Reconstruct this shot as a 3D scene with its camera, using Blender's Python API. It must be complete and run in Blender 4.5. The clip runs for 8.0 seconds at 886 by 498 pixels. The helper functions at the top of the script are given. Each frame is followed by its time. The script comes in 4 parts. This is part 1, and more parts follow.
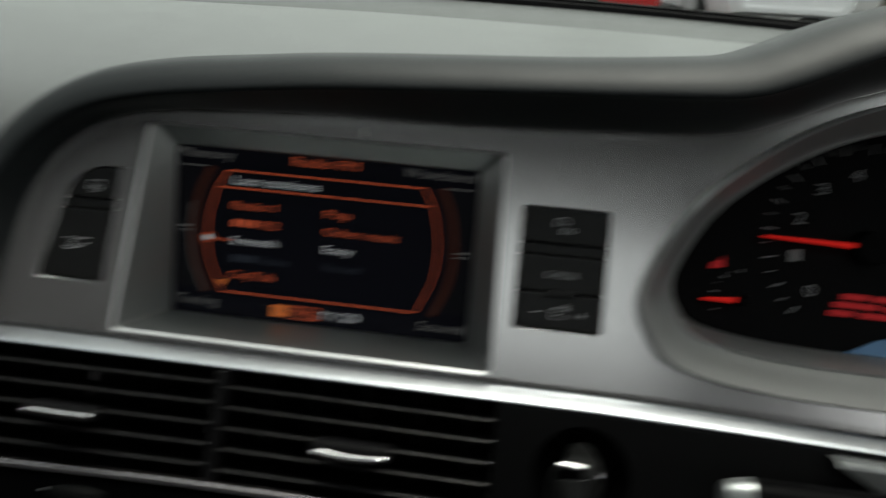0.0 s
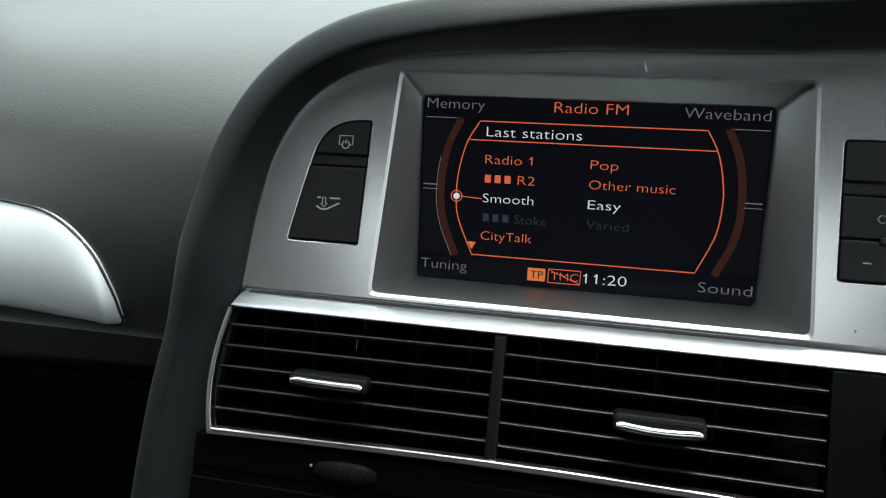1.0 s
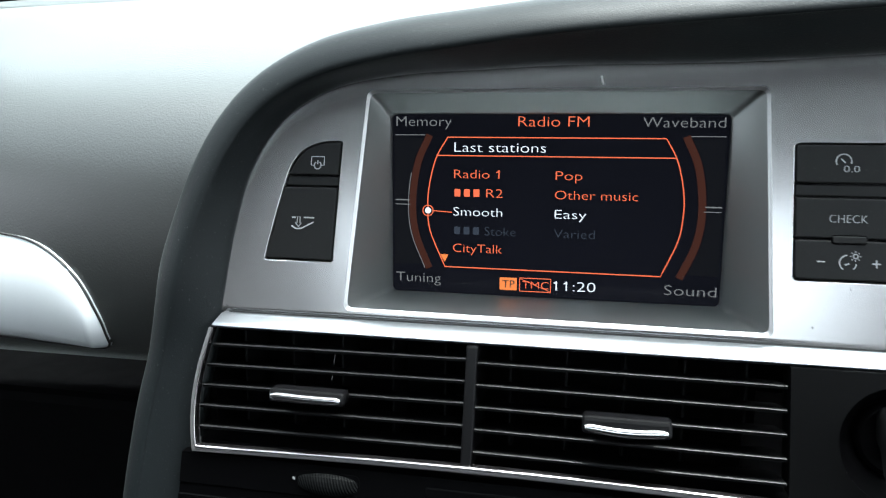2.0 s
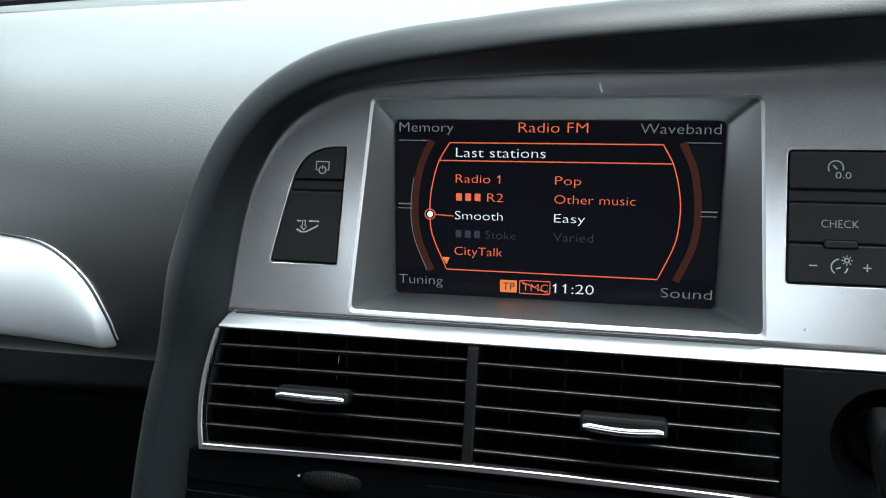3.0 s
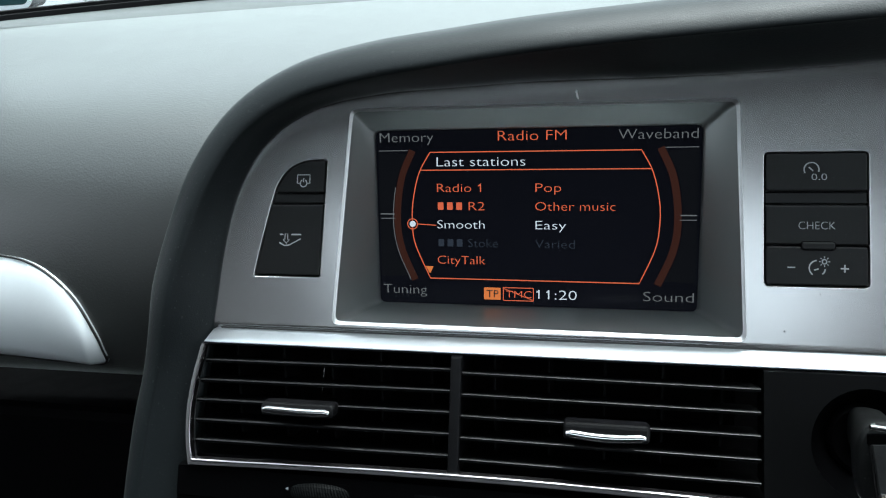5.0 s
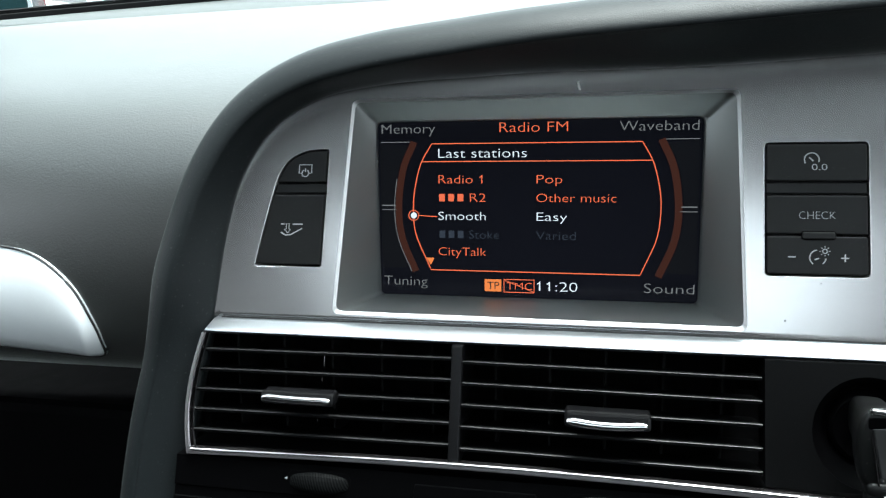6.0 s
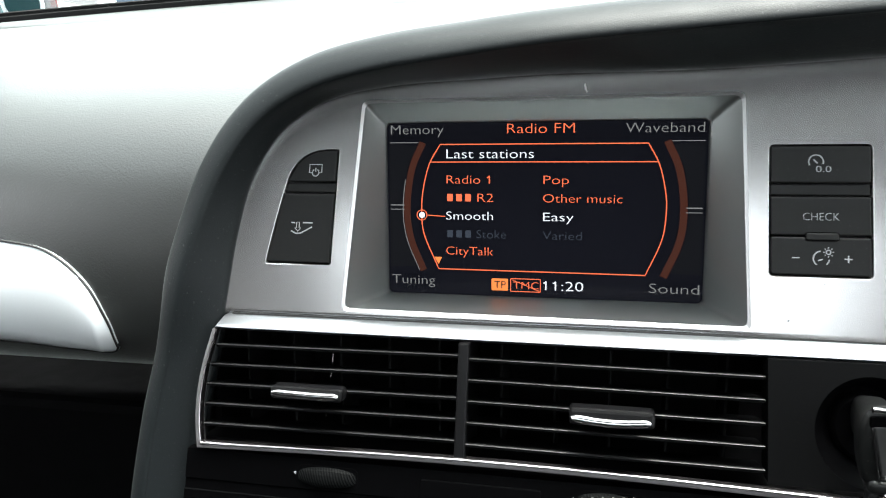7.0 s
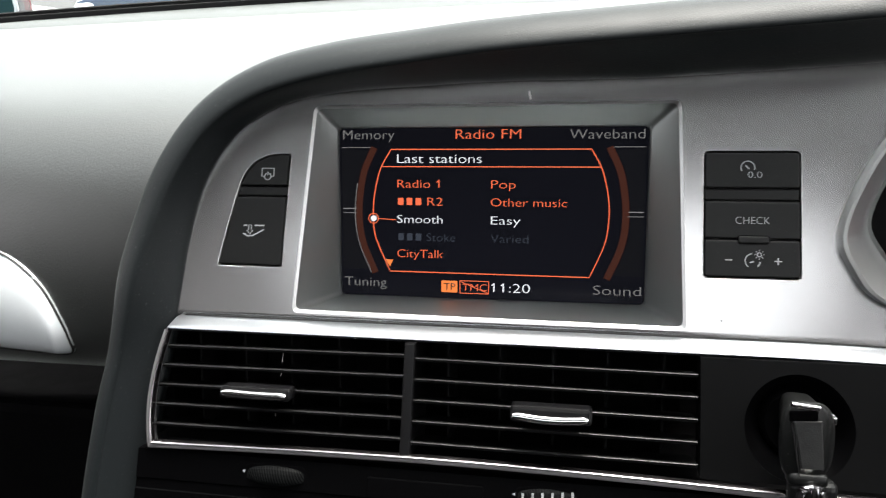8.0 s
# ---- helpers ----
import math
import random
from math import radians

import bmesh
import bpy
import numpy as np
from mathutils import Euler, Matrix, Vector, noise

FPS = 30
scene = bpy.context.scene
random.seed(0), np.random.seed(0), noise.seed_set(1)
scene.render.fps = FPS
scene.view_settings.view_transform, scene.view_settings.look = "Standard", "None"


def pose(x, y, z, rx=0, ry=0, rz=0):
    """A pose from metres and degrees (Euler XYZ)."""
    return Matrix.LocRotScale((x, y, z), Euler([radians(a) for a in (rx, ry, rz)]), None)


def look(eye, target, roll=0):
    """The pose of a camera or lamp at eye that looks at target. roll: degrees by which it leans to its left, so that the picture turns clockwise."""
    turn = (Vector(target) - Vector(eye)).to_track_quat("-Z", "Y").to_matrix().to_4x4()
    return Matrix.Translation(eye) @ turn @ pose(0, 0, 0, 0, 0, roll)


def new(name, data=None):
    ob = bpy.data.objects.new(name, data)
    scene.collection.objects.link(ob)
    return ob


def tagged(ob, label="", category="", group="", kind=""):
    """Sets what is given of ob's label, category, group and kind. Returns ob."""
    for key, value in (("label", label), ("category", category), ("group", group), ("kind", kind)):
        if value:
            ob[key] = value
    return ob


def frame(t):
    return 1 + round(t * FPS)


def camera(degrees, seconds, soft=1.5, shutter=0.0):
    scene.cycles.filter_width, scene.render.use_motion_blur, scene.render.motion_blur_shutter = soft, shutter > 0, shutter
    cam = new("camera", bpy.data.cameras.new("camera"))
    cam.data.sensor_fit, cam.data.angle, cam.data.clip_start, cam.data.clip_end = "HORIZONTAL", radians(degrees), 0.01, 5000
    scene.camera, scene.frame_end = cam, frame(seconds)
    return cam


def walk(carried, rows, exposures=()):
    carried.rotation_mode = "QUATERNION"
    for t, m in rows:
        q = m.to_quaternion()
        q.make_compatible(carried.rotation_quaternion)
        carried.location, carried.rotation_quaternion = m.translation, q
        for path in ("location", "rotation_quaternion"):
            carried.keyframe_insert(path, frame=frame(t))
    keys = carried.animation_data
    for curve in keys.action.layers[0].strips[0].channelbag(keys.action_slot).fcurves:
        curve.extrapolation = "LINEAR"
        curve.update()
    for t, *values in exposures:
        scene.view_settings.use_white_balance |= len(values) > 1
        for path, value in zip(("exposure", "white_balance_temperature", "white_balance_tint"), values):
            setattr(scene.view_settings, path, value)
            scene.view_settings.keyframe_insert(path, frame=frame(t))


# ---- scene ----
cam = camera(62.0, 8.0, soft=1.1, shutter=0.9)
PATH = [
    (0, (0.098, -0.366, 0.102), (-0.091, 1.603, -0.196), 5.1),
    (0.2, (0.078, -0.37, 0.098), (-0.225, 1.581, -0.222), 4.0),
    (0.5, (0.05, -0.367, 0.095), (-0.368, 1.558, -0.249), 1.6),
    (0.7, (0.028, -0.36, 0.08), (-0.387, 1.572, -0.228), 2.7),
    (1, (0.01, -0.346, 0.072), (-0.412, 1.582, -0.252), 2.6),
    (1.5, (0.012, -0.344, 0.077), (-0.409, 1.586, -0.237), 1.0),
    (2, (0.024, -0.353, 0.076), (-0.395, 1.579, -0.224), 0.4),
    (2.2, (0.025, -0.355, 0.075), (-0.4, 1.576, -0.23), 0.8),
    (3.3, (0.025, -0.366, 0.078), (-0.397, 1.567, -0.212), 0.4),
    (3.5, (0.024, -0.368, 0.072), (-0.409, 1.566, -0.196), 0.6),
    (4, (0.029, -0.361, 0.083), (-0.404, 1.569, -0.209), -0.8),
    (4.5, (0.033, -0.361, 0.081), (-0.384, 1.575, -0.197), -1.1),
    (4.7, (0.033, -0.361, 0.084), (-0.389, 1.57, -0.221), -1.0),
    (5.8, (0.037, -0.357, 0.079), (-0.376, 1.577, -0.214), -0.9),
    (6, (0.032, -0.362, 0.074), (-0.382, 1.576, -0.198), -0.6),
    (6.5, (0.031, -0.363, 0.073), (-0.386, 1.573, -0.204), -0.5),
    (7, (0.033, -0.367, 0.073), (-0.401, 1.568, -0.192), -0.3),
    (7.5, (0.043, -0.373, 0.071), (-0.354, 1.57, -0.188), 0.9),
    (8, (0.05, -0.372, 0.072), (-0.333, 1.575, -0.175), -0.0),
]
EXPOSURES = [(0.0, 1.01, 6900, 6), (0.5, 1.36, 6900, 6), (1.0, 1.91, 6400, 4), (1.4, 2.74, 6130, 6), (2.2, 2.68, 6130, 5), (3.5, 2.31, 6080, 5), (4.0, 2.32, 6080, 5), (4.5, 1.93, 5980, 4), (6.0, 2.5, 6130, 3), (7.0, 2.93, 6550, 7), (8.0, 2.64, 6800, 12)]
SKY, SUN, LAMPS = 0.15, 0.93, 0.22
# The dashboard is drawn in its own frame: x to the right, y ahead, z up along the display, origin at the
# middle of the display's lower edge.  DASH leans that frame back and lifts it to its height over the road.
LEAN_BACK = 16.0
HEIGHT = 1.0
DASH = pose(0, 0, HEIGHT, -LEAN_BACK, 0, 0)
walk(cam, [(t, DASH @ look(eye, target, roll)) for t, eye, target, roll in PATH], EXPOSURES)

# ---------------------------------------------------------------- light
world = bpy.data.worlds.new("overcast_sky")
scene.world = world
world.use_nodes = True
wn = world.node_tree
sky = wn.nodes.new("ShaderNodeTexSky")
sky.sky_type, sky.sun_disc = "NISHITA", False
sky.sun_elevation, sky.sun_rotation = radians(74), radians(27)
sky.air_density, sky.dust_density, sky.ozone_density = 1.0, 4.0, 1.0
hue = wn.nodes.new("ShaderNodeHueSaturation")
hue.inputs["Saturation"].default_value = 0.15
wn.links.new(sky.outputs[0], hue.inputs["Color"])
wn.links.new(hue.outputs[0], wn.nodes["Background"].inputs[0])
wn.nodes["Background"].inputs[1].default_value = SKY
sun = new("sun", bpy.data.lights.new("sun", "SUN"))
sun.data.energy, sun.data.angle, sun.data.color = SUN, radians(24), (1.0, 0.97, 0.93)
sun.matrix_world = look((0.85, 1.7, 7.6), (0, 0, 1))


# ---------------------------------------------------------------- materials
def material(name, colour, rough, metal=0.0, grain=0.0, grain_size=600.0, pores=0.0, pore_size=500.0, mottle=0.08,
             mottle_size=18.0, dust=0.0, emit=None, strength=1.0, spec=0.5, coat=0.0, sheen=0.0):
    """Principled surface with two scales of colour change, fine relief, and specks of dust."""
    m = bpy.data.materials.new(name)
    m.use_nodes = True
    n, l = m.node_tree.nodes, m.node_tree.links
    b = n["Principled BSDF"]
    b.inputs["Roughness"].default_value, b.inputs["Metallic"].default_value = rough, metal
    b.inputs["Specular IOR Level"].default_value = spec
    b.inputs["Coat Weight"].default_value = coat
    b.inputs["Coat Roughness"].default_value = 0.06
    b.inputs["Sheen Weight"].default_value, b.inputs["Sheen Roughness"].default_value = sheen, 0.35
    b.inputs["Sheen Tint"].default_value = (0.92, 1.0, 0.94, 1)
    at = n.new("ShaderNodeTexCoord").outputs["Object"]

    def noise_at(size, detail=4.0):
        t = n.new("ShaderNodeTexNoise")
        t.inputs["Scale"].default_value, t.inputs["Detail"].default_value = size, detail
        l.new(at, t.inputs["Vector"])
        return t.outputs["Fac"]

    def mix(fac, a, c):
        x = n.new("ShaderNodeMix")
        x.data_type = "RGBA"
        l.new(fac, x.inputs["Factor"])
        for v, s in ((a, x.inputs["A"]), (c, x.inputs["B"])):
            l.new(v, s) if hasattr(v, "is_linked") else setattr(s, "default_value", (*v, 1))
        return x.outputs["Result"]

    out = mix(noise_at(mottle_size), [c * (1 - mottle) for c in colour], [min(1, c * (1 + mottle)) for c in colour])
    if mottle:
        fine = mix(noise_at(mottle_size * 25, 2), [1 - mottle / 2] * 3, [1 + mottle / 2] * 3)
        x = n.new("ShaderNodeMix")
        x.data_type, x.blend_type = "RGBA", "MULTIPLY"
        x.inputs["Factor"].default_value = 1
        l.new(out, x.inputs["A"]), l.new(fine, x.inputs["B"])
        out = x.outputs["Result"]
    if dust:
        r = n.new("ShaderNodeValToRGB")
        r.color_ramp.elements[0].position, r.color_ramp.elements[1].position = 0.70, 0.76
        l.new(noise_at(900, 1), r.inputs["Fac"])
        k = n.new("ShaderNodeMath")
        k.operation = "MULTIPLY"
        k.inputs[1].default_value = dust
        l.new(r.outputs["Color"], k.inputs[0])
        out = mix(k.outputs[0], out, (0.45, 0.45, 0.43))
    l.new(out, b.inputs["Base Color"])
    if rough < 0.9 and not emit:
        mr = n.new("ShaderNodeMapRange")
        mr.inputs["To Min"].default_value, mr.inputs["To Max"].default_value = rough * 0.88, min(1, rough * 1.12)
        l.new(noise_at(mottle_size * 3), mr.inputs["Value"])
        l.new(mr.outputs[0], b.inputs["Roughness"])
    normal = None
    if pores:
        v = n.new("ShaderNodeTexVoronoi")
        v.feature = "SMOOTH_F1"
        v.inputs["Scale"].default_value = pore_size
        w = n.new("ShaderNodeTexNoise")
        w.inputs["Scale"].default_value = pore_size * 0.45
        l.new(at, w.inputs["Vector"])
        a = n.new("ShaderNodeMixRGB")
        a.inputs[0].default_value = 0.0012
        l.new(at, a.inputs[1]), l.new(w.outputs["Color"], a.inputs[2])
        l.new(a.outputs[0], v.inputs["Vector"])
        bp = n.new("ShaderNodeBump")
        bp.inputs["Strength"].default_value, bp.inputs["Distance"].default_value = pores, 0.0006
        l.new(v.outputs["Distance"], bp.inputs["Height"])
        normal = bp.outputs[0]
    if grain:
        bp = n.new("ShaderNodeBump")
        bp.inputs["Strength"].default_value, bp.inputs["Distance"].default_value = grain, 0.0003
        l.new(noise_at(grain_size, 3), bp.inputs["Height"])
        if normal:
            l.new(normal, bp.inputs["Normal"])
        normal = bp.outputs[0]
    if normal:
        l.new(normal, b.inputs["Normal"])
    if emit:
        b.inputs["Emission Color"].default_value, b.inputs["Emission Strength"].default_value = (*emit, 1), strength * LAMPS
    return m


def brushed(name, colour, rough, stretch=(6, 900, 900)):
    """Metal with fine lines along x."""
    m = material(name, colour, rough, metal=1.0, mottle=0.05)
    n, l = m.node_tree.nodes, m.node_tree.links
    b = n["Principled BSDF"]
    mp, t, bp = n.new("ShaderNodeMapping"), n.new("ShaderNodeTexNoise"), n.new("ShaderNodeBump")
    mp.inputs["Scale"].default_value = stretch
    l.new(n.new("ShaderNodeTexCoord").outputs["Object"], mp.inputs["Vector"])
    l.new(mp.outputs[0], t.inputs["Vector"])
    t.inputs["Scale"].default_value, t.inputs["Detail"].default_value = 1.0, 3
    bp.inputs["Strength"].default_value, bp.inputs["Distance"].default_value = 0.05, 0.0002
    l.new(t.outputs["Fac"], bp.inputs["Height"])
    l.new(bp.outputs[0], b.inputs["Normal"])
    return m


SKIN = material("soft_dash_skin", (0.0135, 0.0152, 0.0150), 0.35, spec=1.0, sheen=0.36, grain=0.2, grain_size=2500, pores=0.18, pore_size=900, mottle=0.12, mottle_size=9, dust=0.05)
STRIP_SKIN = material("demister_strip_plastic", (0.026, 0.030, 0.029), 0.5, sheen=0.14, grain=0.2, grain_size=1500, mottle=0.1)
PAD = material("padded_hood_skin", (0.0060, 0.0080, 0.0090), 0.46, spec=0.20, sheen=0.04, grain=0.15, grain_size=2500, pores=0.12, pore_size=1500, mottle=0.14, mottle_size=14, dust=0.05)
BLACK = material("black_plastic", (0.0014, 0.0014, 0.0016), 0.45, spec=0.025, grain=0.2, grain_size=1800, mottle=0.2, dust=0.006)
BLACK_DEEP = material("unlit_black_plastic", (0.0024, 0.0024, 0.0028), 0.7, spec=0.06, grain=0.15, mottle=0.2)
SATIN = material("satin_black_panel", (0.0013, 0.0013, 0.0015), 0.36, spec=0.025, grain=0.06, grain_size=3000, mottle=0.15, mottle_size=30, dust=0.004)
IGN_FACE = material("satin_ignition_panel", (0.0028, 0.0029, 0.0031), 0.42, spec=0.045, grain=0.08, grain_size=3000, mottle=0.12, mottle_size=30, dust=0.01)
SILVER = material("silver_paint", (0.61, 0.61, 0.615), 0.235, metal=0.93, grain=0.0, grain_size=3500, mottle=0.03, mottle_size=40)
LEAF = material("silver_leaf_paint", (0.74, 0.79, 0.81), 0.34, metal=0.35, grain=0.012, grain_size=3500, mottle=0.03, mottle_size=30)
FUNNEL = material("grey_funnel_paint", (0.235, 0.25, 0.252), 0.36, metal=0.75, grain=0.06, grain_size=3500, mottle=0.03)
SILVER_RIM = material("silver_rim_paint", (0.46, 0.465, 0.47), 0.36, metal=0.85, grain=0.01, grain_size=3500, mottle=0.03)
CLUSTER_PAINT = material("cluster_ring_paint", (0.26, 0.265, 0.265), 0.36, metal=0.6, grain=0.06, grain_size=3500, mottle=0.03)
ALU = brushed("brushed_aluminium", (0.41, 0.43, 0.455), 0.33)
BAND = material("satin_band", (0.20, 0.195, 0.20), 0.42, metal=0.6, mottle=0.05)
CHROME = material("chrome", (0.66, 0.65, 0.66), 0.15, metal=1.0, mottle=0.03)
BEAD = material("bead_chrome", (0.33, 0.315, 0.33), 0.24, metal=1.0, mottle=0.05)
DULL_CHROME = material("satin_chrome", (0.55, 0.54, 0.56), 0.32, metal=1.0, mottle=0.05)
BUTTON = material("button_rubber", (0.0068, 0.0071, 0.0074), 0.46, spec=0.2, grain=0.2, grain_size=2600, mottle=0.1, dust=0.015)
SCUFF = material("scuffed_primer", (0.62, 0.62, 0.61), 0.7, mottle=0.2, mottle_size=900)
PRINT = material("white_print", (0.30, 0.31, 0.32), 0.5, mottle=0.03)
DIAL_PRINT = material("dial_print", (0.16, 0.165, 0.17), 0.5, mottle=0.03)
SLAT = material("slat_plastic", (0.0022, 0.0022, 0.0025), 0.45, spec=0.05, grain=0.12, grain_size=1500, mottle=0.2, dust=0.01)
HANDLE = material("slider_plastic", (0.004, 0.004, 0.0045), 0.36, spec=0.15, mottle=0.1)
# lighter and glossier than the slats: the edge highlight is put into the colour
SLAT_EDGE = material("slat_edge_highlight", (0.012, 0.012, 0.0125), 0.32, spec=0.24, mottle=0.2, dust=0.05)
GASKET = material("gasket_rubber", (0.003, 0.003, 0.0035), 0.6, spec=0.12, mottle=0.15)
WORN = material("worn_key_pad", (0.017, 0.018, 0.018), 0.5, grain=0.3, grain_size=1500, mottle=0.6, mottle_size=250)
BLADE = material("guide_blade_plastic", (0.006, 0.0062, 0.0066), 0.5, spec=0.12, mottle=0.2)
KNURL = material("knurled_wheel_rubber", (0.0022, 0.0025, 0.0026), 0.5, spec=0.06, mottle=0.2)
RUBBER = material("rubber", (0.012, 0.012, 0.012), 0.6, mottle=0.15)
FOB = material("key_plastic", (0.006, 0.0065, 0.0065), 0.38, spec=0.22, grain=0.1, grain_size=2000, mottle=0.15, dust=0.06)
GLASS_BLACK = material("display_glass", (0.006, 0.006, 0.009), 0.14, mottle=0.1, spec=0.03, emit=(0.5, 0.55, 0.8), strength=0.004)
LINING = material("headlining_cloth", (0.06, 0.06, 0.06), 0.95, grain=0.4, grain_size=900, mottle=0.05)
CARPET = material("carpet", (0.018, 0.018, 0.019), 0.95, grain=0.6, grain_size=700, mottle=0.2)
DOOR_SKIN = material("door_skin", (0.02, 0.02, 0.021), 0.55, pores=0.4, mottle=0.1)


def glow(name, colour, strength):
    return material(name, (0.006, 0.006, 0.006), 0.4, mottle=0.0, emit=colour, strength=strength, spec=0.03)


ORANGE = glow("lit_orange", (1.0, 0.19, 0.085), 0.72)
ORANGE_FILL = glow("lit_orange_block", (1.0, 0.27, 0.07), 0.75)
WHITE_LIT = glow("lit_white", (0.85, 0.92, 1.0), 0.85)
GREY_LIT = glow("lit_grey", (0.85, 0.88, 0.9), 0.17)
DIM_LIT = glow("lit_dim", (0.4, 0.5, 0.7), 0.07)
BROWN_LIT = glow("lit_brown", (0.65, 0.20, 0.13), 0.06)
BLUE_LIT = glow("lit_blue_shade", (0.35, 0.38, 0.55), 0.009)
RED_LIT = glow("lit_red", (1.0, 0.025, 0.02), 0.8)
RED_SOFT = glow("lit_red_block", (1.0, 0.05, 0.06), 0.42)
BLUE_PATCH = material("blue_patch", (0.05, 0.16, 0.32), 0.3, mottle=0.05)

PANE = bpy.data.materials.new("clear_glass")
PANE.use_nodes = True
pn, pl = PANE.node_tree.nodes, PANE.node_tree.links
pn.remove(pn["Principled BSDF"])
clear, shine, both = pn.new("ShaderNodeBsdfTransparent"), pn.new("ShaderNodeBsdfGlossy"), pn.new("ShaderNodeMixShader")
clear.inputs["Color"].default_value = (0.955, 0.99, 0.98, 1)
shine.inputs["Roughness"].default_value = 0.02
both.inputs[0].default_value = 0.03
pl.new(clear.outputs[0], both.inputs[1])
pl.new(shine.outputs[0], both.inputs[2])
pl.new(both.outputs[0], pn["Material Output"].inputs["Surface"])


# ---------------------------------------------------------------- building helpers
def thing(name, base, label, category, kind="", group="", frame_of=None):
    """An Empty at a thing's base, in the dashboard's frame unless another is given."""
    ob = new(name)
    ob.empty_display_size = 0.02
    ob.matrix_world = (DASH if frame_of is None else frame_of) @ Matrix.Translation(base)
    ob["base"] = list(base)
    return tagged(ob, label, category, group, kind)


def part(name, bm, mat, parent, label=""):
    """Link a bmesh drawn in the frame of the top thing as one mesh under a thing or part."""
    bmesh.ops.recalc_face_normals(bm, faces=bm.faces)
    me = bpy.data.meshes.new(name)
    top = parent
    while top.parent:
        top = top.parent
    bmesh.ops.translate(bm, verts=bm.verts, vec=-Vector(top["base"]))
    bm.to_mesh(me)
    bm.free()
    me.materials.append(mat)
    ob = new(name, me)
    ob.parent = parent
    return tagged(ob, label)


def smooth(ob, angle=35):
    ob.data.shade_smooth()
    ob.data.set_sharp_from_angle(angle=radians(angle))
    return ob


def spline(pts, n, closed=False):
    """Catmull-Rom through a few control points, n steps a span."""
    p = [Vector(q) for q in pts]
    k = len(p)
    out = []
    for i in range(k if closed else k - 1):
        if closed:
            a, b, c, d = p[i - 1], p[i], p[(i + 1) % k], p[(i + 2) % k]
        else:
            b, c = p[i], p[i + 1]
            a = p[i - 1] if i else b * 2 - c
            d = p[i + 2] if i + 2 < k else c * 2 - b
        for j in range(n):
            t = j / n
            out.append(0.5 * (2 * b + (c - a) * t + (2 * a - 5 * b + 4 * c - d) * t * t + (3 * b - a - 3 * c + d) * t ** 3))
    if not closed:
        out.append(p[-1].copy())
    return out


def grid_bm(rows, closed=False, bm=None):
    """A skin through rows of points; closed: each row is a ring."""
    bm = bm or bmesh.new()
    v = [[bm.verts.new(p) for p in r] for r in rows]
    for a, b in zip(v, v[1:]):
        m = len(a)
        for j in range(m if closed else m - 1):
            bm.faces.new((a[j], a[(j + 1) % m], b[(j + 1) % m], b[j]))
    return bm


def capped(rows, bm=None):
    """Rings joined into a closed body."""
    bm = bm or bmesh.new()
    v = [[bm.verts.new(p) for p in r] for r in rows]
    m = len(v[0])
    for a, b in zip(v, v[1:]):
        for j in range(m):
            bm.faces.new((a[j], a[(j + 1) % m], b[(j + 1) % m], b[j]))
    bm.faces.new(v[0])
    bm.faces.new(v[-1][::-1])
    return bm


def box(lo, hi, bevel=0.0, segs=2, bm=None):
    own = bmesh.new()
    bmesh.ops.create_cube(own, size=1)
    for v in own.verts:
        v.co = [lo[i] + (v.co[i] + 0.5) * (hi[i] - lo[i]) for i in range(3)]
    if bevel:
        bmesh.ops.bevel(own, geom=list(own.edges), offset=bevel, segments=segs, profile=0.5, affect="EDGES")
    if bm is None:
        return own
    tmp = bpy.data.meshes.new("tmp")
    own.to_mesh(tmp)
    own.free()
    bm.from_mesh(tmp)
    bpy.data.meshes.remove(tmp)
    return bm


def fascia(x, z, h=0.0):
    """A point on the fascia's leaning plane, h towards the seats."""
    return Vector((x, -0.0385 + 0.235 * z - h, z))


def lower(x, z, h=0.0):
    """A point on the plane of the air vents."""
    return Vector((x, -0.048 + 0.25 * z - h, z))


def screen(x, z, h=0.0):
    return Vector((x, -h, z))


def plate(outline, holes, to, h0, h1):
    """A sheet with openings, from depth h0 (front) to h1 (back)."""
    bm = bmesh.new()
    edges = []
    for loop in (outline, *holes):
        vs = [bm.verts.new(to(p[0], p[1], h0)) for p in loop]
        edges += [bm.edges.new((vs[i], vs[(i + 1) % len(vs)])) for i in range(len(vs))]
    bmesh.ops.triangle_fill(bm, use_beauty=True, edges=edges)
    back = bmesh.ops.extrude_face_region(bm, geom=list(bm.faces))
    moved = [g for g in back["geom"] if isinstance(g, bmesh.types.BMVert)]
    bmesh.ops.translate(bm, verts=moved, vec=(0, h0 - h1, 0))
    return bm


def slab(outline, to, h0, h1, edge=0.0006):
    """A flat body with a bevelled front edge; outline runs round in the plane of to()."""
    c = sum((Vector((p[0], p[1])) for p in outline), Vector((0, 0))) / len(outline)

    def ring(shrink, h):
        out = []
        k = len(outline)
        for i in range(k):
            p, a, b = Vector(outline[i][:2]), Vector(outline[i - 1][:2]), Vector(outline[(i + 1) % k][:2])
            t = (b - a).normalized()
            nrm = Vector((-t.y, t.x))
            if nrm.dot(c - p) < 0:
                nrm = -nrm
            q = p + nrm * shrink
            out.append(to(q.x, q.y, h))
        return out
    return capped([ring(0, h1), ring(0, h0 - edge), ring(edge * 0.3, h0 - edge * 0.3), ring(edge, h0)])


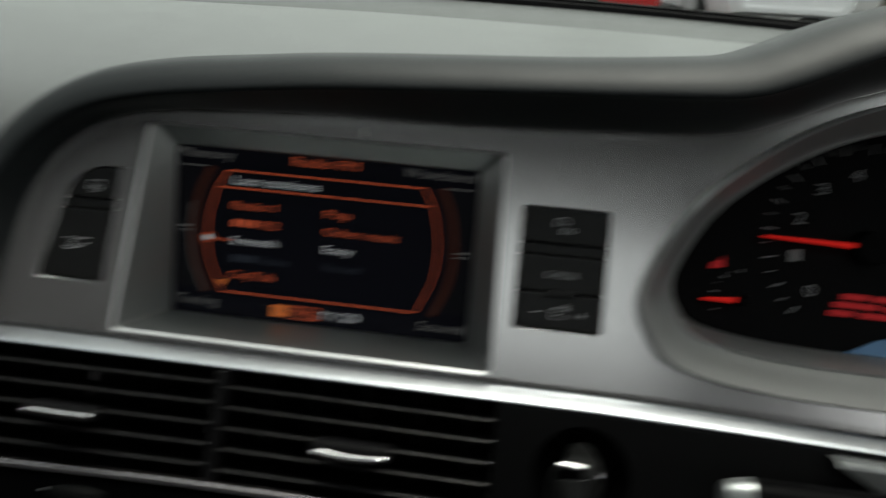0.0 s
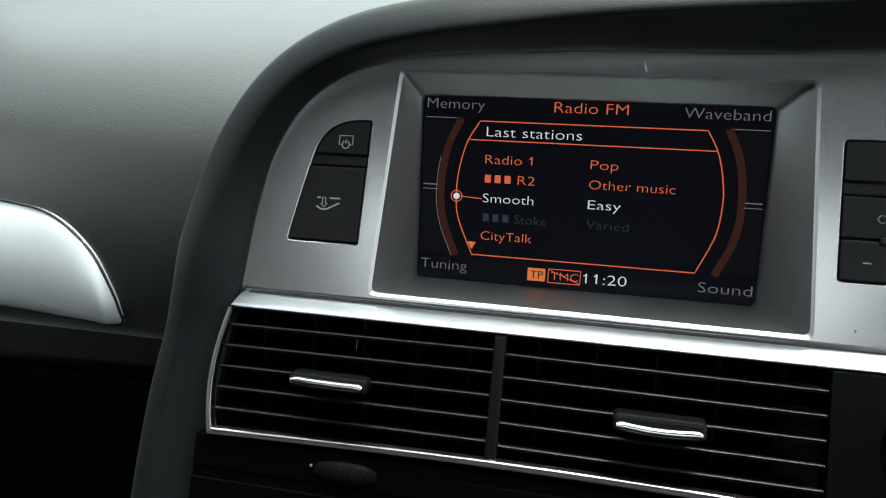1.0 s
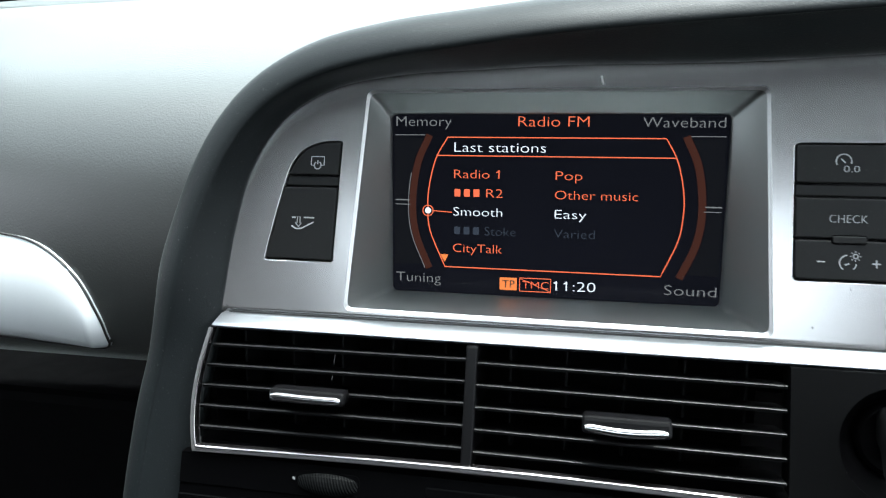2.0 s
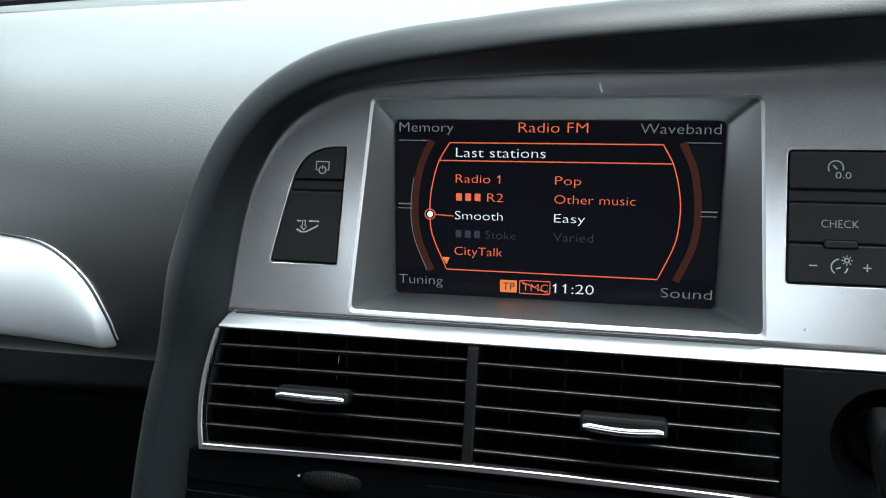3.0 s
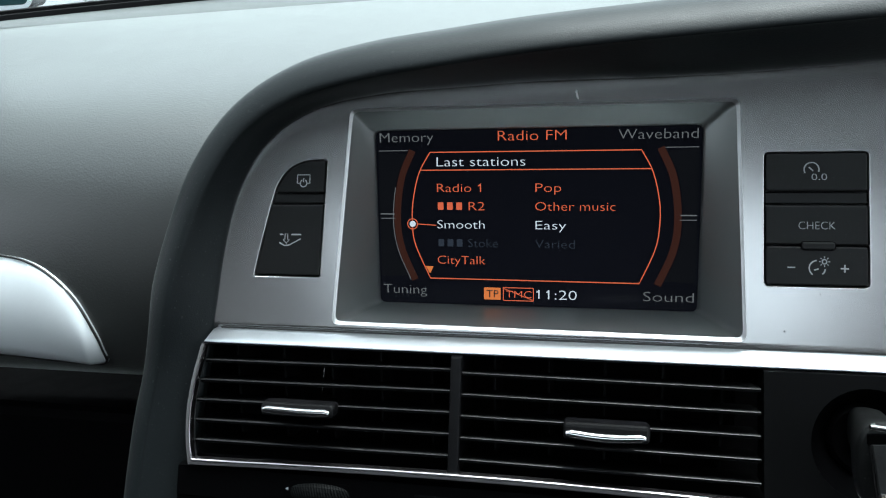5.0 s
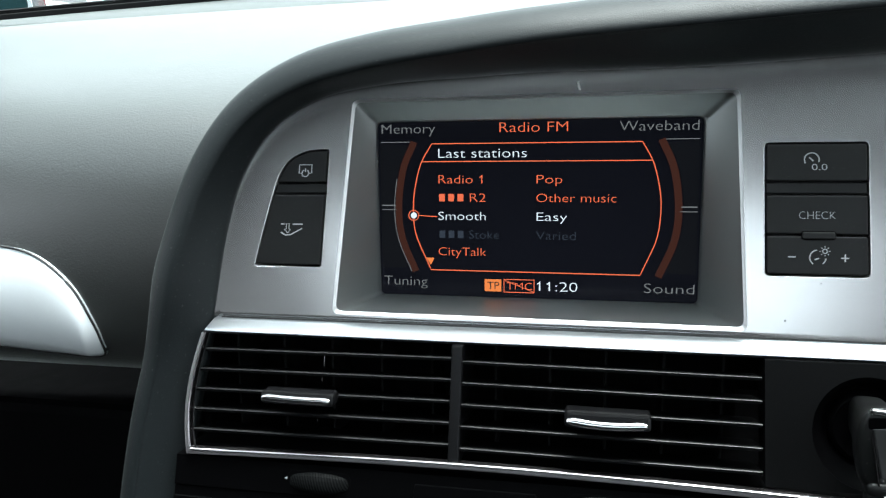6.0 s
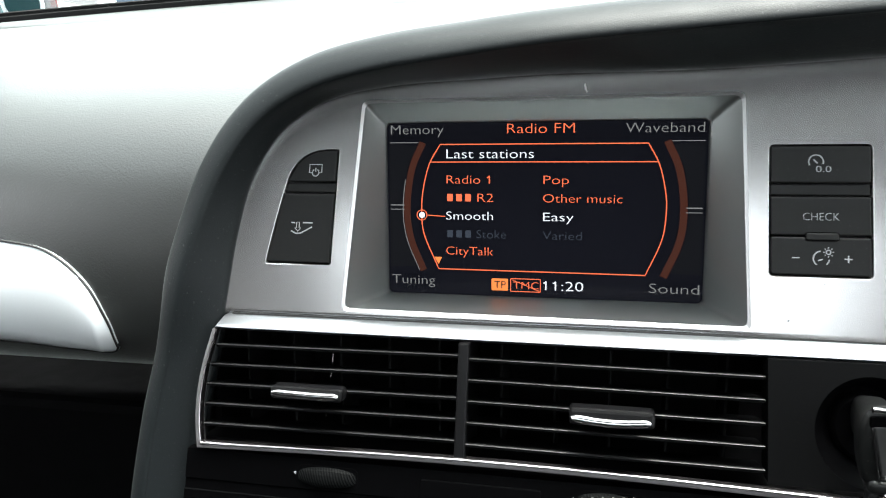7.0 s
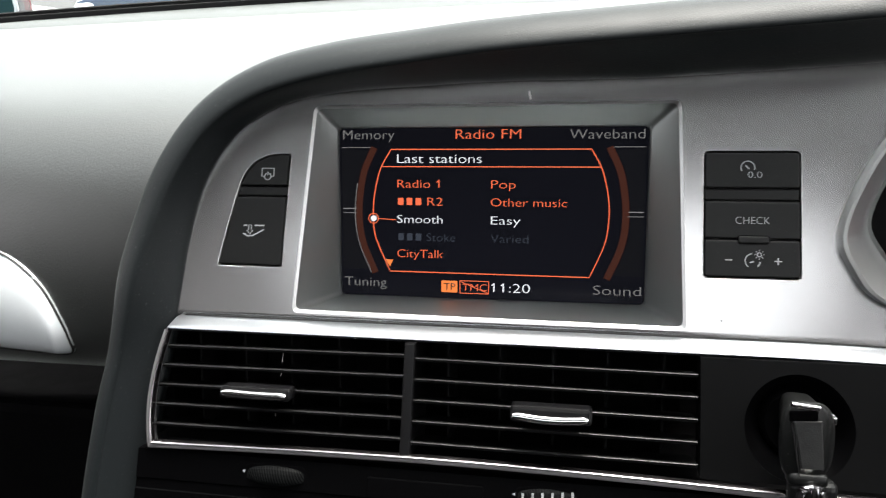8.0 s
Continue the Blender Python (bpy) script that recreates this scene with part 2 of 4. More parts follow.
def rounded(x0, z0, x1, z1, r, n=4):
    """Outline of a rectangle with round corners."""
    out = []
    for cx, cz, a0 in ((x1 - r, z1 - r, 0), (x0 + r, z1 - r, 90), (x0 + r, z0 + r, 180), (x1 - r, z0 + r, 270)):
        for i in range(n + 1):
            a = radians(a0 + 90 * i / n)
            out.append((cx + r * math.cos(a), cz + r * math.sin(a)))
    return out


def ribbon(pts, width, to, h=0.0003, closed=False, thick=0.00025):
    """A flat line of even width along points of a plane."""
    pts = [Vector(p[:2]) for p in pts]
    k = len(pts)
    rows = []
    for i in range(k):
        a = pts[i - 1] if (i or closed) else pts[i]
        b = pts[(i + 1) % k] if (i + 1 < k or closed) else pts[i]
        t = (b - a).normalized()
        nn = Vector((-t.y, t.x)) * width / 2
        p = pts[i]
        rows.append([to(p.x + nn.x, p.y + nn.y, h), to(p.x + nn.x, p.y + nn.y, h + thick),
                     to(p.x - nn.x, p.y - nn.y, h + thick), to(p.x - nn.x, p.y - nn.y, h)])
    if closed:
        rows.append(rows[0])
        return grid_bm(rows, closed=True)
    return capped(rows)


def arc(cx, cz, r, a0, a1, n=16):
    return [(cx + r * math.cos(radians(a0 + (a1 - a0) * i / n)), cz + r * math.sin(radians(a0 + (a1 - a0) * i / n))) for i in range(n + 1)]


def text_bm(words, x0, z0, width, cap, to, h=0.0003, bold=0.0):
    """Letters of the built-in font as thin solids: left end, base line, width and height of capitals."""
    def raw(s, off=0.0):
        cu = bpy.data.curves.new("letters", "FONT")
        cu.body, cu.size, cu.extrude, cu.offset, cu.resolution_u = s, 1.0, 0.02, off, 3
        ob = new("letters", cu)
        bpy.context.view_layer.update()
        me = bpy.data.meshes.new_from_object(ob.evaluated_get(bpy.context.evaluated_depsgraph_get()))
        bpy.data.objects.remove(ob)
        bpy.data.curves.remove(cu)
        return me
    me, ref = raw(words, bold), raw("H")
    xs = [v.co.x for v in me.vertices]
    lo, hi = min(xs), max(xs)
    capital = max(v.co.y for v in ref.vertices)
    bm = bmesh.new()
    bm.from_mesh(me)
    for v in bm.verts:
        v.co = to(x0 + (v.co.x - lo) / (hi - lo) * width, z0 + v.co.y / capital * cap, h + (0.00015 if v.co.z > 0 else 0.0))
    bpy.data.meshes.remove(me)
    bpy.data.meshes.remove(ref)
    return bm


def rod(pts, r, n=8, r_end=None):
    """A round bar along points."""
    rows = []
    k = len(pts)
    pts = [Vector(p) for p in pts]
    for i, p in enumerate(pts):
        t = (pts[min(i + 1, k - 1)] - pts[max(i - 1, 0)]).normalized()
        s = t.orthogonal().normalized()
        u = t.cross(s)
        rr = r if r_end is None else r + (r_end - r) * i / (k - 1)
        rows.append([p + rr * (s * math.cos(2 * math.pi * j / n) + u * math.sin(2 * math.pi * j / n)) for j in range(n)])
    return capped(rows)


def step(a, b, x):
    t = min(1, max(0, (x - a) / (b - a)))
    return t * t * (3 - 2 * t)


# ---------------------------------------------------------------- dashboard: skin and padded hood
dashboard = thing("dashboard", (0, 0.1, -0.3), "dark grey grained soft-touch car dashboard with a padded arched hood", "dashboard")

CREST = [(-0.178, -0.26), (-0.176, -0.12), (-0.173, -0.06), (-0.168, -0.025), (-0.162, 0.003), (-0.155, 0.034), (-0.1455, 0.0625),
         (-0.1295, 0.0865), (-0.105, 0.1020), (-0.073, 0.1100), (-0.035, 0.1145), (0.013, 0.119), (0.09, 0.1235), (0.16, 0.127),
         (0.188, 0.1295), (0.208, 0.136), (0.245, 0.152), (0.30, 0.167), (0.36, 0.173), (0.43, 0.166), (0.50, 0.142),
         (0.545, 0.09), (0.56, 0.0), (0.56, -0.26)]
crest = spline([(x, z, 0) for x, z in CREST], 6)


def section(inner, fat):
    """The hood across: out along the plane, towards the seats."""
    return spline([(-inner, -0.006, 0), (-inner, 0.003, 0), (-inner * 0.66, 0.013, 0), (-0.0016 * fat, 0.0245, 0), (0, 0.0270, 0),
                   (0.0035 * fat, 0.0272, 0), (0.0095 * fat, 0.0252, 0), (0.0160 * fat, 0.0205, 0), (0.0200 * fat, 0.0135, 0), (0.0222 * fat, 0.003, 0), (0.0228 * fat, -0.02, 0), (0.012, -0.10, 0)], 4)


rows = []
for i, p in enumerate(crest):
    t = (crest[min(i + 1, len(crest) - 1)] - crest[max(i - 1, 0)]).normalized()
    out = Vector((-t.y, t.x))
    low = step(0.02, -0.03, p.y) * (p.x < 0)
    inner = 0.0042 + 0.0036 * step(-0.12, -0.02, p.x) + 0.0067 * step(-0.06, 0.10, p.x) + 0.0105 * step(0.085, -0.05, p.y) * (p.x < 0)
    deep = 1 - 0.25 * low + 0.22 * step(-0.08, 0.02, p.x) + 0.22 * step(0.08, 0.24, p.x)
    shallow = 0.38 * step(-0.05, -0.13, p.x)
    row = []
    for q in section(inner, 0.86 + 0.14 * step(0.10, 0.22, p.x) - 0.23 * low):
        less = max(0.0, q.y) * deep * shallow
        f = 1 + less / 0.30
        row.append(fascia(0.04 + (p.x + out.x * q.x - 0.04) * f, 0.09 + (p.y + out.y * q.x - 0.09) * f, q.y * deep - less))
    rows.append(row)
smooth(part("padded_hood", grid_bm(rows), PAD, dashboard, "padded grained hood roll arching over the fascia"), 80)


def relaxed(pts, n, rounds=60):
    """A spline with its curvature evened out."""
    p = spline(pts, n)
    for _ in range(rounds):
        p = [p[0]] + [p[i] * 0.5 + (p[i - 1] + p[i + 1]) * 0.25 for i in range(1, len(p) - 1)] + [p[-1]]
    return p


SIDE = relaxed([(0, 0.150, -0.079), (0, 0.085, -0.070), (0, 0.036, -0.060), (0, 0.003, -0.0515), (0, -0.0145, -0.040), (0, -0.0165, 0.040), (0, 0.004, 0.0815),
                (0, 0.027, 0.1020), (0, 0.052, 0.1165), (0, 0.11, 0.1418), (0, 0.20, 0.1748), (0, 0.30, 0.208), (0, 0.409, 0.241)], 6, 40)
MIDDLE = relaxed([(0, 0.05, 0.082), (0, 0.05, 0.085), (0, 0.048, 0.090), (0, 0.046, 0.095), (0, 0.044, 0.102), (0, 0.044, 0.112), (0, 0.05, 0.121),
                 (0, 0.062, 0.1275), (0, 0.08, 0.1340), (0, 0.13, 0.1520), (0, 0.20, 0.1765), (0, 0.30, 0.2085), (0, 0.409, 0.241)], 6)


def cowl(x):
    """How far ahead the windscreen's foot stands."""
    return 0.409 - 0.16 * (x / 0.57) ** 2 - 0.10 * (x / 0.7) ** 6


def skin_row(x):
    k = step(-0.18, -0.04, x) * (1 - step(0.52, 0.68, x))
    out = []
    for a, b in zip(SIDE, MIDDLE):
        y, z = a.y + (b.y - a.y) * k, a.z + (b.z - a.z) * k
        f = step(0.03, 0.409, y)
        ny = y + f * (cowl(x) - 0.409)
        out.append(Vector((x, ny, z + 0.287 * (ny - y) * f)))
    return out


xs = [-0.72 + 1.44 * i / 96 for i in range(97)]
smooth(part("dash_top", grid_bm([skin_row(x) for x in xs]), SKIN, dashboard, "grained dash top, bright with sky sheen"), 80)

# a smoother demister strip along the foot of the windscreen
rows = []
for x in xs:
    a, b = skin_row(x)[-1], skin_row(x)[-8]
    d = (b - a).normalized()
    rows.append([a + Vector((0, 0, -0.006)), a + Vector((0, 0, 0.0008)), a + d * 0.07 + Vector((0, 0, 0.0010)), a + d * 0.120 + Vector((0, 0, 0.0006)),
                 a + d * 0.128 + Vector((0, 0, -0.0006))])
smooth(part("demister_strip", grid_bm(rows), STRIP_SKIN, dashboard, "smooth strip along the windscreen foot"), 40)

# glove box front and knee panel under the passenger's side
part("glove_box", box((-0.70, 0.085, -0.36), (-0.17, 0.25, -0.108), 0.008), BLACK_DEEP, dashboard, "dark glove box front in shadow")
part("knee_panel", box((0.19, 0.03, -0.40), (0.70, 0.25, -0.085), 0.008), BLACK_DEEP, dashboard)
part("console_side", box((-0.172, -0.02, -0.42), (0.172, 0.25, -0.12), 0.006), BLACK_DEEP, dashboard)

# silver leaf on the passenger's side
inlay = thing("trim_inlay", (-0.45, -0.01, -0.04), "satin silver leaf-shaped decorative trim on the passenger dash", "trim")

face_line = sorted((q.z, q.y) for q in SIDE if -0.09 < q.z < 0.09)


def dash_face(x, z, h=0.0):
    """A point just off the passenger's dash face."""
    return Vector((x, float(np.interp(z, [a for a, b in face_line], [b for a, b in face_line])) - 0.0015 - h, z))


leaf_rows = []
top_edge = spline([(-0.2385, -0.0355, 0), (-0.2408, -0.0205, 0), (-0.2520, 0.0010, 0), (-0.2750, 0.0178, 0), (-0.308, 0.0235, 0), (-0.38, 0.029, 0), (-0.66, 0.026, 0)], 8)
low_edge = spline([(-0.2385, -0.0375, 0), (-0.2415, -0.0405, 0), (-0.250, -0.0415, 0), (-0.275, -0.0402, 0), (-0.31, -0.038, 0), (-0.38, -0.036, 0), (-0.66, -0.032, 0)], 8)
for a, b in zip(top_edge, low_edge):
    r = []
    for j in range(13):
        f = j / 12
        p = a.lerp(b, f)
        bulge = 0.0085 * math.sin(math.pi * min(1, f / 2.1) ** 0.8) ** 0.9 * min(1, (a - b).length / 0.03) * (1 - step(0.93, 1.0, f))
        r.append(dash_face(p.x, p.y, bulge))
    r.insert(0, dash_face(a.x, a.y, -0.006))
    r.append(dash_face(b.x, b.y, -0.006))
    leaf_rows.append(r)
smooth(part("inlay_face", grid_bm(leaf_rows), LEAF, inlay), 60)
rim = [dash_face(p.x, p.y, 0.0008) for p in top_edge[::-1]] + [dash_face(p.x, p.y, 0.0008) for p in low_edge[1:]]
smooth(part("shadow_gap", rod(rim, 0.0007, 6), RUBBER, inlay, "thin black gap round the trim"), 60)

# ---------------------------------------------------------------- silver fascia
RIM_TL, RIM_TR, RIM_BL, RIM_BR = (-0.0845, 0.0960), (0.0895, 0.0965), (-0.0895, -0.0018), (0.0925, -0.0025)


SIDE_STEPS = 14


def quad_round(tl, tr, br, bl, r, n=5, grow=0.0):
    """A four-sided outline with round corners, grown outwards."""
    c = [Vector(p) for p in (tl, tr, br, bl)]
    mid = sum(c, Vector((0, 0))) / 4
    c = [p + Vector((math.copysign(grow, p.x - mid.x), math.copysign(grow, p.y - mid.y))) for p in c]
    out = []
    for i in range(4):
        p, a, b = c[i], (c[i - 1] - c[i]).normalized(), (c[(i + 1) % 4] - c[i]).normalized()
        s, e = p + a * r, p + b * r
        for j in range(n + 1):
            t = j / n
            q = s * (1 - t) ** 2 + p * 2 * t * (1 - t) + e * t * t
            out.append((q.x, q.y))
        nxt = c[(i + 1) % 4] - b * r
        for j in range(1, SIDE_STEPS + 1):
            q = e.lerp(nxt, j / (SIDE_STEPS + 1))
            out.append((q.x, q.y))
    return out


edge_in = spline([(-0.1573, -0.0042, 0), (-0.1545, 0.012, 0), (-0.151, 0.038, 0), (-0.1440, 0.0655, 0), (-0.1315, 0.0855, 0), (-0.109, 0.1005, 0),
                  (-0.083, 0.107, 0), (-0.04, 0.110, 0), (0.017, 0.113, 0), (0.10, 0.1155, 0), (0.19, 0.117, 0), (0.23, 0.131, 0),
                  (0.30, 0.152, 0), (0.36, 0.157, 0), (0.43, 0.150, 0), (0.50, 0.125, 0), (0.535, 0.08, 0), (0.545, -0.0062, 0)], 5)
bottom = [(0.545 - 0.7025 * i / 30, -0.0042 - 0.0020 * step(0.15, 0.30, 0.545 - 0.7025 * i / 30)) for i in range(1, 30)]
OUT = [(p.x, p.y) for p in edge_in] + bottom
DIALS = spline([(0.1565, 0.043, 0), (0.1725, 0.076, 0), (0.196, 0.100, 0), (0.228, 0.1215, 0), (0.262, 0.135, 0), (0.31, 0.145, 0), (0.36, 0.147, 0),
                (0.41, 0.145, 0), (0.458, 0.135, 0), (0.492, 0.1215, 0), (0.524, 0.100, 0), (0.5475, 0.076, 0), (0.5635, 0.043, 0), (0.545, 0.010, 0),
                (0.50, 0.0035, 0), (0.43, 0.0015, 0), (0.36, 0.001, 0), (0.29, 0.0015, 0), (0.22, 0.003, 0), (0.175, 0.010, 0), (0.160, 0.025, 0)], 5, True)
RIGHT_KEYS = rounded(0.1005, 0.0190, 0.1415, 0.0748, 0.0022)
LEFT_KEYS = [(p.x, p.y) for p in spline([(-0.1318, 0.0192, 0), (-0.1290, 0.033, 0), (-0.1245, 0.0525, 0), (-0.1215, 0.0622, 0), (-0.1165, 0.0690, 0),
             (-0.1095, 0.0727, 0), (-0.1030, 0.0738, 0), (-0.0972, 0.0738, 0)], 4)] + [(-0.0962, 0.0730), (-0.0975, 0.0190), (-0.0985, 0.0180), (-0.1310, 0.0180)]

panel = thing("fascia_panel", (0.1, -0.04, -0.006), "satin silver painted fascia round the display and dials", "dash panel")
rim_hole = quad_round(RIM_TL, RIM_TR, RIM_BR, RIM_BL, 0.0035, 6, 0.0014)
part("face", plate(OUT, [rim_hole, RIGHT_KEYS, LEFT_KEYS, [(p.x, p.y) for p in DIALS]], fascia, 0.0, -0.004), SILVER, panel)
# the foot of the panel rolls under, less so towards the dials
foot = []
for i in range(72):
    x = -0.1573 + 0.7023 * i / 71
    roll = 1 - 0.8 * step(0.05, 0.12, x)
    drop = 0.0020 * step(0.15, 0.30, x)
    foot.append([fascia(x - 0.2 * dz, -0.0042 - dz - drop, -dh * roll) for dz, dh in ((0, 0), (0.0006, 0.0001), (0.0012, 0.0003), (0.0018, 0.0006), (0.0026, 0.0010), (0.0034, 0.0016), (0.0036, 0.0050))])
smooth(part("lower_edge", grid_bm(foot), SILVER, panel, "rolled lower edge of the panel"), 60)


def offset_loop(loop, d):
    """An outline moved inwards by d."""
    c = sum((Vector(p) for p in loop), Vector((0, 0))) / len(loop)
    out = []
    for i, p in enumerate(loop):
        t = (Vector(loop[(i + 1) % len(loop)]) - Vector(loop[i - 1])).normalized()
        nrm = Vector((-t.y, t.x))
        if nrm.dot(c - Vector(p)) < 0:
            nrm = -nrm
        q = Vector(p) + nrm * d
        out.append((q.x, q.y))
    return out


for loop in (RIGHT_KEYS, LEFT_KEYS):
    lip = [[fascia(x, z, h) for x, z in offset_loop(loop, d)] for d, h in ((-0.0004, 0.00004), (-0.0001, 0.00006), (0.0001, -0.0002), (0.0003, -0.0008), (0.0004, -0.0030))]
    smooth(part("opening_lip", grid_bm(lip, closed=True), SILVER, panel, "rounded edge of the button opening"), 60)
# small paint chips and specks
for x, z, r in ((0.1085, 0.0010, 0.0004), (0.1225, 0.0165, 0.0003), (-0.1490, -0.0040, 0.0004)):
    part("paint_chip", slab([(x + r * math.cos(a), z + r * math.sin(a)) for a in [k * math.pi / 4 for k in range(8)]], fascia, 0.00015, -0.0005, 0.0001), RUBBER, panel)

part("scuff", slab([(0.0209, 0.1030), (0.0217, 0.1034), (0.0223, 0.1006), (0.0227, 0.0994), (0.0220, 0.0992), (0.0213, 0.1008)], fascia, 0.0001, -0.0005, 0.00005), SCUFF, panel, "pale scuff in the paint")

# raised rim and funnel down to the display
bezel = thing("display_bezel", (0, -0.03, -0.002), "silver rounded rim and sloped grey funnel round the display", "bezel")


def ring_of(tl, tr, br, bl, r, to, h, grow=0.0):
    return [to(x, z, h) for x, z in quad_round(tl, tr, br, bl, r, 6, grow)]


S = ((-0.0785, 0.0870), (0.0785, 0.0870), (0.0785, -0.0010), (-0.0785, -0.0010))
R4 = (RIM_TL, RIM_TR, RIM_BR, RIM_BL)
rim_rows = [ring_of(*R4, 0.0035, fascia, g, grow) for g, grow in (
    (0.0, 0.0014), (-0.0005, 0.0007), (-0.0010, 0.0001), (-0.0016, -0.0005), (-0.0024, -0.0011), (-0.0034, -0.0016), (-0.0050, -0.0022))]
smooth(part("rim", grid_bm(rim_rows, closed=True), SILVER_RIM, bezel, "bright rounded rim"), 80)
a_ring, b_ring = rim_rows[-1], ring_of(*S, 0.0028, screen, 0.0012)
funnel = [[p.lerp(q, f) for p, q in zip(a_ring, b_ring)] for f in (0, 0.2, 0.4, 0.6, 0.8, 0.93)] + [b_ring, ring_of(*S, 0.0028, screen, -0.004)]
smooth(part("funnel", grid_bm(funnel, closed=True), FUNNEL, bezel, "sloped grey funnel with rounded corners"), 80)

# ---------------------------------------------------------------- display
display = thing("dash_display", (0, 0, 0), "lit colour radio display with orange and white text", "display")
part("glass", slab(rounded(-0.0783, -0.0008, 0.0783, 0.0868, 0.0025), screen, 0.0, -0.008, 0.0003), GLASS_BLACK, display, "black display glass")
for words, x, z, w, cap, mat in (
        ("Memory", -0.0762, 0.0812, 0.0275, 0.0047, GREY_LIT), ("Radio FM", -0.0165, 0.0812, 0.0330, 0.0048, ORANGE),
        ("Waveband", 0.0405, 0.0810, 0.0358, 0.0047, GREY_LIT), ("Last stations", -0.0472, 0.0690, 0.0440, 0.0046, WHITE_LIT),
        ("Radio 1", -0.0472, 0.0563, 0.0222, 0.0042, ORANGE), ("Pop", 0.0017, 0.0563, 0.0124, 0.0042, ORANGE),
        ("R2", -0.0313, 0.0472, 0.0080, 0.0042, ORANGE), ("Other music", 0.0016, 0.0472, 0.0382, 0.0042, ORANGE),
        ("Smooth", -0.0474, 0.0380, 0.0240, 0.0042, WHITE_LIT), ("Easy", 0.0018, 0.0380, 0.0148, 0.0042, WHITE_LIT),
        ("Varied", 0.0016, 0.0287, 0.0192, 0.0042, DIM_LIT), ("CityTalk", -0.0475, 0.0200, 0.0243, 0.0042, ORANGE),
        ("Stoke", -0.0318, 0.0287, 0.0150, 0.0042, DIM_LIT),
        ("Tuning", -0.0765, 0.0042, 0.0230, 0.0047, GREY_LIT), ("Sound", 0.0535, 0.0036, 0.0232, 0.0047, GREY_LIT),
        ("11:20", 0.0032, 0.0031, 0.0188, 0.0047, WHITE_LIT), ("TMC", -0.0129, 0.0034, 0.0128, 0.0036, ORANGE)):
    part("lettering", text_bm(words, x, z, w, cap, screen, 0.0002, -0.015), mat, display)
# flags of the figure one
for x, z, cap, mat in ((-0.0253, 0.0563, 0.0042, ORANGE), (0.0035, 0.0031, 0.0047, WHITE_LIT), (0.0083, 0.0031, 0.0047, WHITE_LIT)):
    part("lettering", ribbon([(x, z + cap - 0.0003), (x - 0.0005, z + cap - 0.0009), (x - 0.0012, z + cap - 0.0012)], 0.0005, screen, 0.0003), mat, display)
# a broadcaster's name stands as three plain bars
for z, mat in ((0.0472, ORANGE), (0.0287, DIM_LIT)):
    for k in range(3):
        x = -0.0470 + 0.0047 * k
        part("name_bar", slab(rounded(x, z + 0.0002, x + 0.0029, z + 0.0039, 0.0003, 2), screen, 0.0003, 0.0, 0.0001), mat, display)
part("lit_block", slab(rounded(-0.0240, 0.0022, -0.0156, 0.0083, 0.0002, 1), screen, 0.0003, 0.0, 0.0001), ORANGE_FILL, display)
part("lettering", text_bm("TP", -0.0226, 0.0035, 0.0060, 0.0036, screen, 0.0004, 0.0), RUBBER, display)
part("lit_line", ribbon(rounded(-0.0142, 0.0020, 0.0008, 0.0085, 0.0001, 1), 0.00035, screen, 0.0002, True), ORANGE, display)
part("lit_line", ribbon([(-0.0138, 0.0080), (0.0004, 0.0024)], 0.0003, screen, 0.00025), ORANGE, display)
left_side = [(p.x, p.y) for p in spline([(-0.0505, 0.0760, 0), (-0.0562, 0.0660, 0), (-0.0595, 0.0530, 0), (-0.0603, 0.0420, 0), (-0.0590, 0.0300, 0), (-0.0515, 0.0125, 0)], 8)]
right_side = [(p.x, p.y) for p in spline([(0.0515, 0.0122, 0), (0.0585, 0.0290, 0), (0.0603, 0.0420, 0), (0.0597, 0.0530, 0), (0.0565, 0.0660, 0), (0.0512, 0.0760, 0)], 8)]
part("lit_frame", ribbon(left_side + right_side, 0.0005, screen, 0.0002, True), ORANGE, display, "orange menu outline")
part("lit_line", ribbon([(-0.0556, 0.0672), (0.0560, 0.0672)], 0.0005, screen, 0.0002), ORANGE, display)
part("lit_line", ribbon([(-0.0580, 0.0402), (-0.0480, 0.0396)], 0.0004, screen, 0.0002), ORANGE, display)
part("lit_dot", slab(arc(-0.0602, 0.0402, 0.0015, 0, 345, 23), screen, 0.0006, 0.0, 0.0001), WHITE_LIT, display)
part("lit_ring", ribbon(arc(-0.0602, 0.0402, 0.0026, 0, 345, 23), 0.0004, screen, 0.0003, True), ORANGE, display)
part("lit_triangle", slab([(-0.0538, 0.0186), (-0.0498, 0.0186), (-0.0516, 0.0150)], screen, 0.0005, 0.0, 0.0001), ORANGE_FILL, display)
ring_left = [(p.x, p.y) for p in spline([(-0.0595, 0.0770, 0), (-0.0655, 0.0630, 0), (-0.0680, 0.0440, 0), (-0.0662, 0.0280, 0), (-0.0595, 0.0115, 0)], 8)]
ring_right = [(-x + 0.0004, z) for x, z in ring_left]
for loop in (ring_left, ring_right):
    part("lit_band", ribbon(loop, 0.0034, screen, 0.0001), BROWN_LIT, display)
part("lit_line", ribbon([(x - 0.0022, z) for x, z in ring_left[10:]], 0.0003, screen, 0.0002), GREY_LIT, display)
